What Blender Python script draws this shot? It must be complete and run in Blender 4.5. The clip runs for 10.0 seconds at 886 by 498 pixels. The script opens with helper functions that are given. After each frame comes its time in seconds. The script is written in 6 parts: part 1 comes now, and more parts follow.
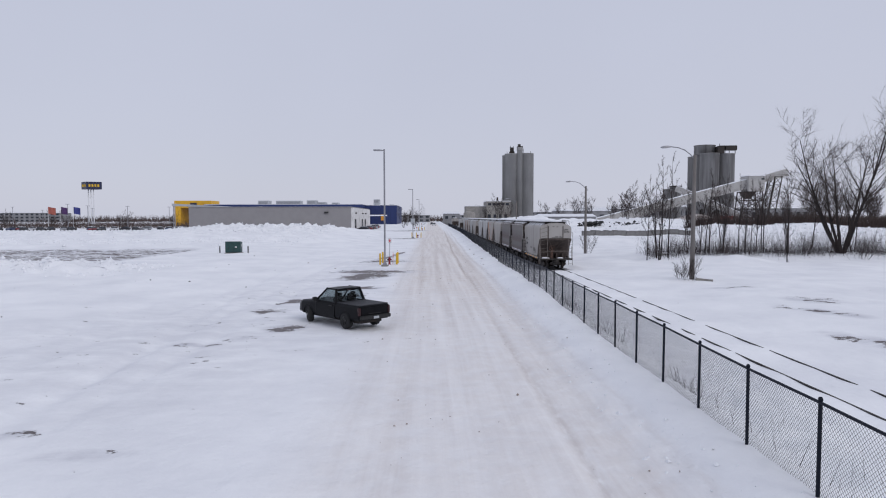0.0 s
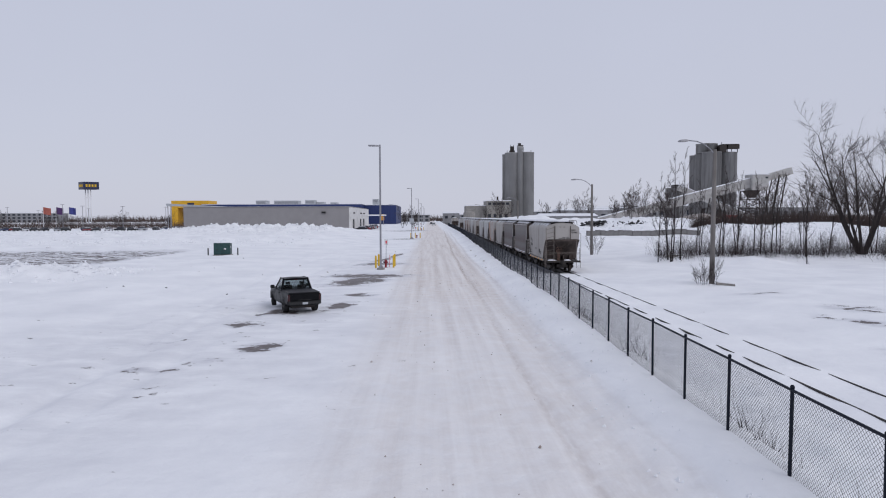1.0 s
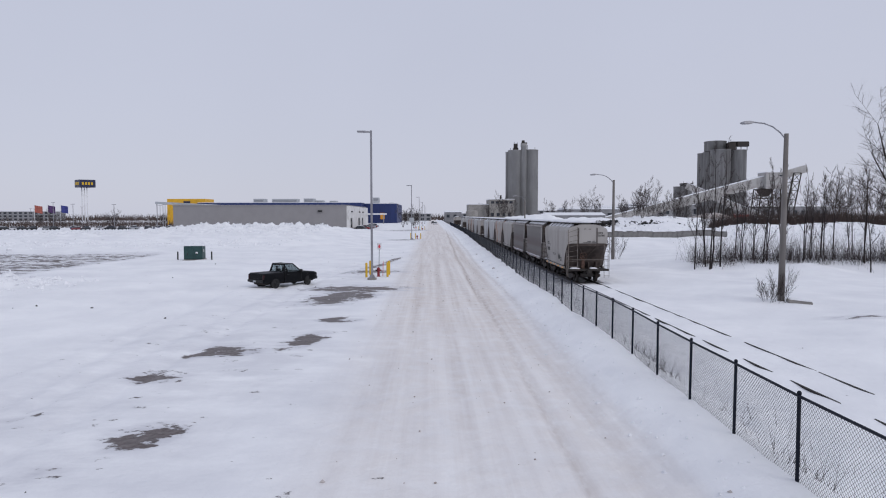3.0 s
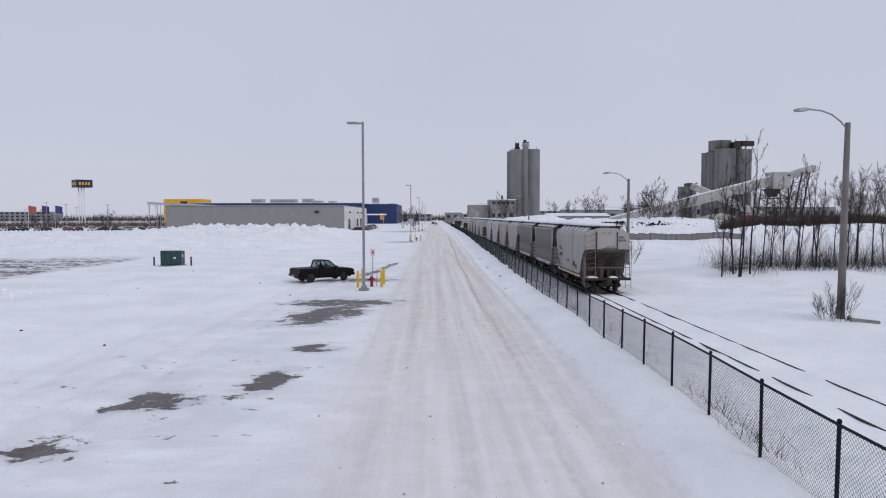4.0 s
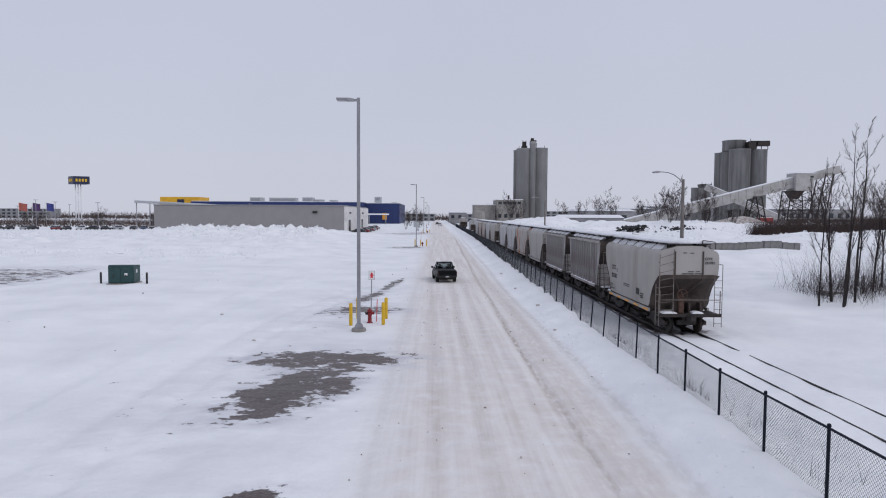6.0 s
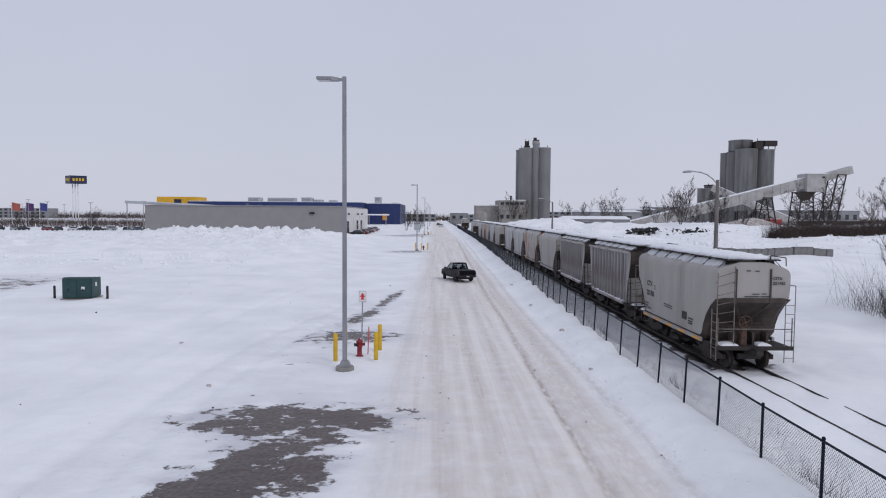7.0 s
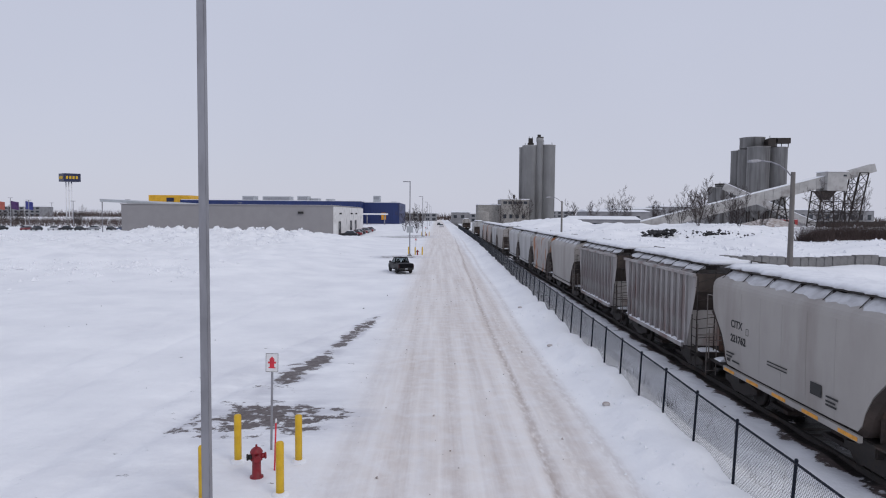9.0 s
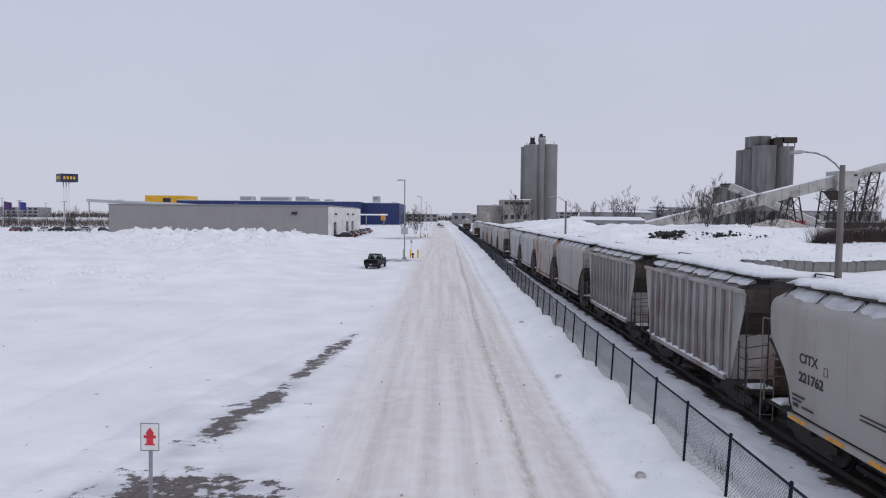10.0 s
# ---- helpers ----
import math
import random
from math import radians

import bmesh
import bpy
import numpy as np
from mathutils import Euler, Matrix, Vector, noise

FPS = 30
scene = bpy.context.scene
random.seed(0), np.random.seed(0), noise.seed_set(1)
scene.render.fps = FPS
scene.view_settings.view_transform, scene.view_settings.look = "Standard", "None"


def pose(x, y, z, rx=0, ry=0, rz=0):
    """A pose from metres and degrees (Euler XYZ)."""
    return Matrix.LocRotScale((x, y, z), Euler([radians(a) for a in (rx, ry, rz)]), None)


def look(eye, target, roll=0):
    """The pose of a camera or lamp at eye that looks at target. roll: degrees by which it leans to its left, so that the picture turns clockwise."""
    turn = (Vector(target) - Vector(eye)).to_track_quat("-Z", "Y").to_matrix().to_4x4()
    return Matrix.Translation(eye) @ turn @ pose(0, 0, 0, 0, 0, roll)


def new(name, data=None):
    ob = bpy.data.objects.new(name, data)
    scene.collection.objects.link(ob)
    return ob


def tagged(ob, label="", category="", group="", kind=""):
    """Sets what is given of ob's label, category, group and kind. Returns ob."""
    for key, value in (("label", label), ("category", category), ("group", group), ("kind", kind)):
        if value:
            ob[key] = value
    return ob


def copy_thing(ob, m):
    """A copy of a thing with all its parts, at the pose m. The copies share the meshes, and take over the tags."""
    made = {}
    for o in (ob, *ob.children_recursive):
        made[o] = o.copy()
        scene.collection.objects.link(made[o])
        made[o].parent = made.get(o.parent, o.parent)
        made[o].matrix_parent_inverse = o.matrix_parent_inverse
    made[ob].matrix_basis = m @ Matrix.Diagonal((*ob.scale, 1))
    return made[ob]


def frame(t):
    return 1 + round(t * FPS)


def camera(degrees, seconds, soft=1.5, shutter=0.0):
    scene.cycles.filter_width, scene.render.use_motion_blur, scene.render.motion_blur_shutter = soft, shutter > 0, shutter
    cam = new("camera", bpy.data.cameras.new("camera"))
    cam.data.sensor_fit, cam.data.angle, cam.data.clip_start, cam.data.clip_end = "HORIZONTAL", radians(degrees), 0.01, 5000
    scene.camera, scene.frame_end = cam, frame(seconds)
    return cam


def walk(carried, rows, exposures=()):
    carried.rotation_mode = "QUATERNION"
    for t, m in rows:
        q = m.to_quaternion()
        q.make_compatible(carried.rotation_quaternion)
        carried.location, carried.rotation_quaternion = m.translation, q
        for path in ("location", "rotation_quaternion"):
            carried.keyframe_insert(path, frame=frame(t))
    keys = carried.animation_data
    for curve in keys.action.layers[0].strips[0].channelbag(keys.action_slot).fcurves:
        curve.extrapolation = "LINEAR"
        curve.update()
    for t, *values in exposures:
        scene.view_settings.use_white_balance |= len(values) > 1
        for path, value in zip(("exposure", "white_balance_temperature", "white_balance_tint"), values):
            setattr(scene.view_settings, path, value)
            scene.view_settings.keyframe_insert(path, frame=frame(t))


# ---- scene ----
cam = camera(70.0, 10.0, soft=1.1)
PATH = [
    (0, (0.114, -0.97, 4.521), (0.154, 1.027, 4.42), -0.1),
    (0.5, (0.159, 0.8, 4.541), (0.2, 2.797, 4.44), -0.1),
    (1, (0.179, 2.672, 4.538), (0.22, 4.669, 4.436), -0.2),
    (1.5, (0.204, 4.649, 4.544), (0.244, 6.646, 4.441), -0.2),
    (2, (0.209, 6.777, 4.545), (0.248, 8.774, 4.441), -0.1),
    (2.5, (0.216, 9.046, 4.57), (0.253, 11.042, 4.464), -0.1),
    (4, (0.28, 16.815, 4.764), (0.315, 18.812, 4.659), -0.1),
    (4.5, (0.12, 19.574, 4.863), (0.154, 21.571, 4.758), 0.0),
    (5, (-0.161, 22.364, 5.041), (-0.129, 24.361, 4.935), 0.1),
    (5.5, (-0.406, 25.155, 5.213), (-0.376, 27.152, 5.105), 0.2),
    (7, (-0.77, 34.031, 5.75), (-0.744, 36.028, 5.642), 0.4),
    (7.5, (-0.544, 36.998, 5.833), (-0.518, 38.995, 5.725), 0.4),
    (8, (-0.277, 39.924, 5.895), (-0.253, 41.921, 5.785), 0.3),
    (8.5, (-0.05, 42.741, 5.92), (-0.028, 44.738, 5.809), 0.4),
    (9, (0.225, 45.501, 5.962), (0.244, 47.498, 5.851), 0.5),
    (9.5, (0.537, 48.189, 5.986), (0.553, 50.186, 5.876), 0.4),
    (10, (0.903, 50.774, 5.952), (0.917, 52.771, 5.843), 0.5),
]
walk(cam, [(t, look(eye, target, roll)) for t, eye, target, roll in PATH])

# ---- light: an overcast winter sky with a weak, wide sun ----
world = bpy.data.worlds.new("overcast")
scene.world = world
world.use_nodes = True
wn, wl = world.node_tree.nodes, world.node_tree.links
bg = wn["Background"]
sky = wn.new("ShaderNodeTexSky")
sky.sky_type, sky.sun_disc, sky.sun_elevation, sky.sun_rotation = "NISHITA", False, radians(37), radians(133)
coord = wn.new("ShaderNodeTexCoord")
sep = wn.new("ShaderNodeSeparateXYZ")
wl.new(coord.outputs["Generated"], sep.inputs[0])
ramp = wn.new("ShaderNodeValToRGB")
ramp.color_ramp.elements[0].position, ramp.color_ramp.elements[0].color = 0.0, (0.575, 0.592, 0.700, 1)
ramp.color_ramp.elements[1].position, ramp.color_ramp.elements[1].color = 1.0, (0.54, 0.575, 0.695, 1)
mid = ramp.color_ramp.elements.new(0.35)
mid.color = (0.545, 0.575, 0.698, 1)
wl.new(sep.outputs["Z"], ramp.inputs[0])
cloudnoise = wn.new("ShaderNodeTexNoise")
cloudnoise.inputs["Scale"].default_value, cloudnoise.inputs["Detail"].default_value = 2.2, 4
wl.new(coord.outputs["Generated"], cloudnoise.inputs["Vector"])
cmap = wn.new("ShaderNodeMapRange")
cmap.inputs["To Min"].default_value, cmap.inputs["To Max"].default_value = 0.95, 1.05
wl.new(cloudnoise.outputs["Fac"], cmap.inputs["Value"])
cloud = wn.new("ShaderNodeVectorMath")
cloud.operation = "SCALE"
wl.new(ramp.outputs[0], cloud.inputs[0])
wl.new(cmap.outputs[0], cloud.inputs["Scale"])
blue = wn.new("ShaderNodeVectorMath")
blue.operation = "SCALE"
blue.inputs["Scale"].default_value = 0.1
wl.new(sky.outputs[0], blue.inputs[0])
veil = wn.new("ShaderNodeMix")
veil.data_type = "RGBA"
veil.inputs[0].default_value = 0.94
wl.new(blue.outputs[0], veil.inputs[6])
wl.new(cloud.outputs[0], veil.inputs[7])
wl.new(veil.outputs[2], bg.inputs["Color"])
bg.inputs["Strength"].default_value = 1.0
sun_data = bpy.data.lights.new("sun", "SUN")
sun_data.energy, sun_data.angle, sun_data.color = 0.80, radians(24), (1.0, 0.965, 0.94)
sun = new("sun", sun_data)
sun.matrix_world = look((0, 0, 60), (-58, 54, 0))
scene.view_settings.exposure = 0.0


# ---- materials ----
def nodes_of(name):
    m = bpy.data.materials.new(name)
    m.use_nodes = True
    return m, m.node_tree.nodes, m.node_tree.links, m.node_tree.nodes["Principled BSDF"]


def grain(n, l, scale, detail=5, stretch=None, rough=0.55):
    tc = n.new("ShaderNodeTexCoord")
    tex = n.new("ShaderNodeTexNoise")
    tex.inputs["Scale"].default_value, tex.inputs["Detail"].default_value = scale, detail
    tex.inputs["Roughness"].default_value = rough
    if stretch:
        mp = n.new("ShaderNodeMapping")
        mp.inputs["Scale"].default_value = stretch
        l.new(tc.outputs["Object"], mp.inputs[0])
        l.new(mp.outputs[0], tex.inputs["Vector"])
    else:
        l.new(tc.outputs["Object"], tex.inputs["Vector"])
    return tex.outputs["Fac"]


def spread(n, l, value, lo, hi, to_lo=0.0, to_hi=1.0):
    mr = n.new("ShaderNodeMapRange")
    for key, v in (("From Min", lo), ("From Max", hi), ("To Min", to_lo), ("To Max", to_hi)):
        mr.inputs[key].default_value = v
    l.new(value, mr.inputs["Value"])
    return mr.outputs[0]


def blend(n, l, fac, a, b):
    mx = n.new("ShaderNodeMix")
    mx.data_type = "RGBA"
    for socket, v in ((mx.inputs[0], fac), (mx.inputs[6], a), (mx.inputs[7], b)):
        if isinstance(v, (tuple, float, int)):
            socket.default_value = (*v, 1) if isinstance(v, tuple) else v
        else:
            l.new(v, socket)
    return mx.outputs[2]


def relief(n, l, value, strength, distance, bsdf):
    bp = n.new("ShaderNodeBump")
    bp.inputs["Strength"].default_value, bp.inputs["Distance"].default_value = strength, distance
    l.new(value, bp.inputs["Height"])
    l.new(bp.outputs[0], bsdf.inputs["Normal"])


def surface(name, color, color2=None, rough=0.6, metal=0.0, scale=6.0, stretch=None, bump=0.15, dist=0.01, lo=0.42, hi=0.62, stain=None, stain_scale=1.2, stain_lo=0.55, stain_hi=0.7, stain_stretch=None):
    """Two scales of variation: fine grain between two colours, and larger stains."""
    m, n, l, b = nodes_of(name)
    color2 = color2 or tuple(c * 0.8 for c in color)
    fine = grain(n, l, scale, 6, stretch)
    col = blend(n, l, spread(n, l, fine, lo, hi), color, color2)
    if stain:
        big = grain(n, l, stain_scale, 5, stain_stretch)
        col = blend(n, l, spread(n, l, big, stain_lo, stain_hi), col, stain)
    l.new(col, b.inputs["Base Color"])
    l.new(spread(n, l, fine, 0.3, 0.7, max(0.05, rough - 0.1), min(1, rough + 0.1)), b.inputs["Roughness"])
    b.inputs["Metallic"].default_value = metal
    if bump:
        relief(n, l, fine, bump, dist, b)
    return m


def ground_material():
    m, n, l, b = nodes_of("snow_ground")
    at = n.new("ShaderNodeAttribute")
    at.attribute_name = "bare"
    ar = n.new("ShaderNodeAttribute")
    ar.attribute_name = "packed"
    fine, mid_, big = grain(n, l, 9.0, 8), grain(n, l, 1.6, 7), grain(n, l, 0.25, 6)
    streak = grain(n, l, 1.0, 9, (2.1, 0.055, 1), 0.62)
    streak2 = grain(n, l, 1.0, 7, (9.0, 0.22, 1), 0.62)
    snow = blend(n, l, spread(n, l, big, 0.35, 0.7), (0.905, 0.91, 0.925), (0.79, 0.797, 0.825))
    tan_ = blend(n, l, spread(n, l, streak, 0.38, 0.66), (0.80, 0.757, 0.725), (0.615, 0.55, 0.512))
    tan_ = blend(n, l, spread(n, l, streak2, 0.5, 0.75, 0, 0.4), tan_, (0.78, 0.765, 0.765))
    packed = n.new("ShaderNodeMath")
    packed.operation = "MULTIPLY"
    l.new(ar.outputs["Fac"], packed.inputs[0])
    l.new(spread(n, l, mid_, 0.25, 0.6, 0.45, 1.0), packed.inputs[1])
    snow = blend(n, l, packed.outputs[0], snow, tan_)
    au = n.new("ShaderNodeAttribute")
    au.attribute_name = "rut"
    dirt = n.new("ShaderNodeMath")
    dirt.operation = "MULTIPLY"
    l.new(au.outputs["Fac"], dirt.inputs[0])
    l.new(spread(n, l, grain(n, l, 2.2, 8, (3.0, 1.0, 1)), 0.30, 0.56), dirt.inputs[1])
    snow = blend(n, l, dirt.outputs[0], snow, (0.45, 0.385, 0.35))
    # thin greyish snow over asphalt, swept by the wind
    thin = n.new("ShaderNodeMath")
    thin.operation = "MULTIPLY"
    l.new(spread(n, l, at.outputs["Fac"], 0.02, 0.6, 0, 0.8), thin.inputs[0])
    l.new(spread(n, l, grain(n, l, 0.8, 7, (0.6, 1.2, 1), 0.6), 0.36, 0.6), thin.inputs[1])
    snow = blend(n, l, thin.outputs[0], snow, (0.56, 0.56, 0.605))
    # bare wet asphalt shows where the drift is thinnest
    wob = n.new("ShaderNodeMath")
    wob.operation = "MULTIPLY_ADD"
    l.new(grain(n, l, 1.0, 12, (1.05, 1.4, 1), 0.70), wob.inputs[0])
    wob.inputs[1].default_value = 4.2
    l.new(at.outputs["Fac"], wob.inputs[2])
    mask = spread(n, l, wob.outputs[0], 2.90, 3.04)
    tar = blend(n, l, spread(n, l, fine, 0.4, 0.65), (0.078, 0.060, 0.057), (0.135, 0.108, 0.103))
    # the highest values mark the train's shadow, painted near black into the ground
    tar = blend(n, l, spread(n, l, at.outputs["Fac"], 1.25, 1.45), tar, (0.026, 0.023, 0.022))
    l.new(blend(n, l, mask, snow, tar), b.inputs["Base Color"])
    l.new(spread(n, l, mask, 0, 1, 0.75, 0.4), b.inputs["Roughness"])
    b.inputs["Specular IOR Level"].default_value = 0.25
    hsum = n.new("ShaderNodeMath")
    hsum.operation = "MULTIPLY_ADD"
    l.new(fine, hsum.inputs[0])
    hsum.inputs[1].default_value = 0.10
    l.new(mid_, hsum.inputs[2])
    h2 = n.new("ShaderNodeMath")
    h2.operation = "MULTIPLY_ADD"
    l.new(mask, h2.inputs[0])
    h2.inputs[1].default_value = -0.3
    l.new(hsum.outputs[0], h2.inputs[2])
    relief(n, l, h2.outputs[0], 0.6, 0.13, b)
    return m


SNOW = ground_material()
CAP = surface("roof_snow", (0.84, 0.85, 0.875), (0.76, 0.77, 0.80), 0.8, scale=3, bump=0.4, dist=0.05)
GREYSNOW = surface("grey_eave_snow", (0.60, 0.605, 0.625), (0.46, 0.46, 0.475), 0.8, scale=2.5, bump=0.3, dist=0.03)
BLACK = surface("black_paint", (0.005, 0.0055, 0.007), (0.008, 0.008, 0.010), 0.38, scale=3, bump=0.0, stain=(0.012, 0.013, 0.018), stain_scale=1.6, stain_lo=0.6, stain_hi=0.9)
BLACK.node_tree.nodes["Principled BSDF"].inputs["Specular IOR Level"].default_value = 0.10
TRIM = surface("black_plastic", (0.008, 0.008, 0.009), (0.016, 0.016, 0.016), 0.6, scale=20)
RUBBER = surface("rubber", (0.008, 0.008, 0.008), (0.02, 0.02, 0.021), 0.85, scale=12)
STEEL = surface("dark_steel", (0.020, 0.017, 0.016), (0.038, 0.031, 0.027), 0.75, 0.1, scale=8, stain=(0.055, 0.034, 0.024))
RIM = surface("wheel_metal", (0.05, 0.05, 0.05), (0.025, 0.025, 0.025), 0.4, 0.8)
TONNEAU = surface("vinyl_cover", (0.013, 0.013, 0.017), (0.020, 0.020, 0.025), 0.65, scale=4, bump=0.2, dist=0.02)
REDLIGHT = surface("red_lens", (0.035, 0.005, 0.007), (0.028, 0.004, 0.006), 0.2, scale=30, bump=0)
CLEARLENS = surface("clear_lens", (0.45, 0.45, 0.47), (0.35, 0.35, 0.36), 0.15, scale=30, bump=0)
GALV = surface("galvanised_steel", (0.30, 0.30, 0.325), (0.24, 0.24, 0.26), 0.5, 0.35, scale=3, stretch=(1, 1, 0.3))
FENCE = surface("black_coated_steel", (0.006, 0.009, 0.018), (0.010, 0.013, 0.024), 0.6, 0.0, scale=10, bump=0)
FENCE.node_tree.nodes["Principled BSDF"].inputs["Specular IOR Level"].default_value = 0.2
WIRE = surface("coated_wire", (0.03, 0.033, 0.04), (0.04, 0.043, 0.05), 0.5, 0.0, scale=10, bump=0)
CONC = surface("concrete", (0.30, 0.285, 0.265), (0.23, 0.22, 0.205), 0.9, scale=1.5, stain=(0.19, 0.18, 0.17), stain_scale=0.25, stain_stretch=(1, 1, 0.15), bump=0.2)
SILO = surface("silo_concrete", (0.305, 0.302, 0.298), (0.265, 0.262, 0.259), 0.92, scale=0.35, stretch=(1, 1, 0.3), stain=(0.17, 0.165, 0.16), stain_scale=0.16, stain_stretch=(1, 1, 0.08), stain_lo=0.5, stain_hi=0.75, bump=0.3, dist=0.1)
SILO_DARK = surface("weathered_silo_concrete", (0.255, 0.252, 0.25), (0.20, 0.198, 0.197), 0.92, scale=0.4, stretch=(1, 1, 0.2), stain=(0.085, 0.08, 0.077), stain_scale=0.3, stain_stretch=(1, 1, 0.05), stain_lo=0.5, stain_hi=0.72, bump=0.3, dist=0.1)
BLOCK = surface("precast_block", (0.22, 0.216, 0.214), (0.155, 0.153, 0.153), 0.9, scale=2)
PANEL = surface("grey_wall_panel", (0.275, 0.265, 0.268), (0.262, 0.252, 0.256), 0.8, scale=0.4, stretch=(1, 1, 1), bump=0.0)
WHITEWALL = surface("white_wall", (0.70, 0.69, 0.68), (0.62, 0.61, 0.60), 0.85, scale=0.6, stain=(0.44, 0.43, 0.42), stain_scale=0.3)
BLUEPANEL = surface("blue_cladding", (0.014, 0.030, 0.13), (0.011, 0.025, 0.10), 0.55, scale=0.5, stretch=(5, 5, 0.2), bump=0.1)
NAVY = surface("navy_sign_face", (0.012, 0.018, 0.06), (0.01, 0.015, 0.05), 0.4, scale=1, bump=0)
YELLOW = surface("yellow_cladding", (0.72, 0.40, 0.02), (0.62, 0.34, 0.02), 0.6, scale=0.8, bump=0)
BOLLARD = surface("yellow_bollard_paint", (0.70, 0.44, 0.015), (0.60, 0.36, 0.015), 0.5, scale=4, stain=(0.45, 0.30, 0.05), stain_scale=3, stain_lo=0.62, stain_hi=0.75)
HYDRED = surface("hydrant_red", (0.25, 0.012, 0.02), (0.19, 0.01, 0.016), 0.5, scale=8)
MARKER = surface("marker_red", (0.65, 0.03, 0.05), (0.55, 0.03, 0.05), 0.5, scale=8, bump=0)
SIGNWHITE = surface("sign_white", (0.75, 0.75, 0.76), (0.68, 0.68, 0.69), 0.4, scale=6, bump=0)
GREENBOX = surface("transformer_green", (0.015, 0.056, 0.055), (0.012, 0.045, 0.045), 0.55, scale=3)
CARGREY = surface("hopper_grey", (0.355, 0.336, 0.318), (0.33, 0.31, 0.293), 0.6, scale=0.8, stretch=(1, 1, 0.5), stain=(0.24, 0.215, 0.197), stain_scale=0.5, stain_stretch=(1.5, 1.5, 0.25), stain_lo=0.52, stain_hi=0.8, bump=0.08, dist=0.02)
CARLIGHT = surface("pale_hopper_paint", (0.44, 0.44, 0.44), (0.37, 0.37, 0.37), 0.6, scale=0.9, stretch=(1, 1, 0.25), stain=(0.28, 0.27, 0.26), stain_scale=0.5, stain_stretch=(1.5, 1.5, 0.25), stain_lo=0.5, stain_hi=0.8)
CARRUST = surface("rusty_hopper_paint", (0.36, 0.345, 0.34), (0.28, 0.265, 0.26), 0.7, scale=1.2, stretch=(1, 1, 0.3), stain=(0.17, 0.095, 0.082), stain_scale=0.8, stain_stretch=(1, 1, 0.5), stain_lo=0.46, stain_hi=0.70)
CARORANGE = surface("peeling_orange_paint", (0.38, 0.36, 0.34), (0.33, 0.31, 0.30), 0.7, scale=1.2, stain=(0.33, 0.13, 0.055), stain_scale=0.75, stain_stretch=(1, 1.4, 0.6), stain_lo=0.53, stain_hi=0.60)
# near-black steel that puts the shade of the end recess into its colour
RECESS_DARK = surface("recess_dark_steel", (0.06, 0.044, 0.037), (0.03, 0.023, 0.02), 0.8, scale=3, stain=(0.13, 0.085, 0.06), stain_scale=1.5)
# sooty steel, its colour taken darker to carry the shade between cars
CAREND = surface("sooty_shaded_steel", (0.072, 0.054, 0.046), (0.040, 0.030, 0.026), 0.75, scale=1.3, stain=(0.042, 0.031, 0.027), stain_scale=0.9, stain_lo=0.42, stain_hi=0.6, stain_stretch=(1.6, 1.6, 0.6))
STRIPE = surface("orange_reflector", (0.75, 0.33, 0.03), (0.6, 0.27, 0.03), 0.5, scale=8, bump=0)
INK = surface("black_stencil", (0.02, 0.02, 0.02), (0.035, 0.035, 0.035), 0.7, scale=9, bump=0)
LADDER = surface("grimy_grey_steel", (0.20, 0.18, 0.165), (0.13, 0.105, 0.09), 0.75, scale=4, stain=(0.07, 0.05, 0.04), stain_scale=1.5)
RUST = surface("rusty_steel", (0.10, 0.052, 0.036), (0.060, 0.038, 0.028), 0.85, scale=5)
TIE = surface("old_tie_wood", (0.045, 0.038, 0.034), (0.08, 0.07, 0.06), 0.9, scale=4)
BARK = surface("bark", (0.024, 0.018, 0.017), (0.045, 0.036, 0.033), 0.95, scale=6, stretch=(1, 1, 0.2), bump=0.4)
TWIG = surface("twig", (0.040, 0.030, 0.029), (0.062, 0.047, 0.045), 0.95, scale=5, bump=0)
BRUSHM = surface("dead_brush", (0.055, 0.038, 0.034), (0.085, 0.06, 0.052), 0.95, scale=2, bump=0)
CONVEY = surface("conveyor_cladding", (0.42, 0.41, 0.40), (0.35, 0.34, 0.33), 0.75, scale=0.5, stain=(0.27, 0.25, 0.24), stain_scale=0.3)
GRAVEL = surface("gravel_heap", (0.30, 0.25, 0.22), (0.55, 0.52, 0.51), 0.95, scale=1.2, bump=0.5, dist=0.1)
UNITGREY = surface("rooftop_unit_metal", (0.46, 0.48, 0.50), (0.40, 0.42, 0.44), 0.5, 0.3, scale=1)
WOODPOLE = surface("grey_concrete_pole", (0.19, 0.175, 0.165), (0.15, 0.138, 0.13), 0.9, scale=3, stretch=(1, 1, 0.2))
FARGREY = surface("far_wall", (0.26, 0.26, 0.27), (0.21, 0.21, 0.22), 0.9, scale=0.3)
WINDARK = surface("dark_window", (0.03, 0.035, 0.045), (0.05, 0.055, 0.06), 0.2, scale=0.4, bump=0)
GLASS, gn, gl, gb = nodes_of("tinted_glass")
gb.inputs["Base Color"].default_value = (0.50, 0.55, 0.56, 1)
gb.inputs["Roughness"].default_value = 0.03
gb.inputs["Transmission Weight"].default_value = 1.0
gb.inputs["IOR"].default_value = 1.2
CARPAINTS = [surface("car_paint_" + nm, c, None, 0.35, 0.2, bump=0) for nm, c in (("dark", (0.02, 0.02, 0.024)), ("silver", (0.33, 0.34, 0.36)), ("red", (0.20, 0.015, 0.02)), ("white", (0.6, 0.6, 0.62)), ("blue", (0.03, 0.05, 0.12)))]


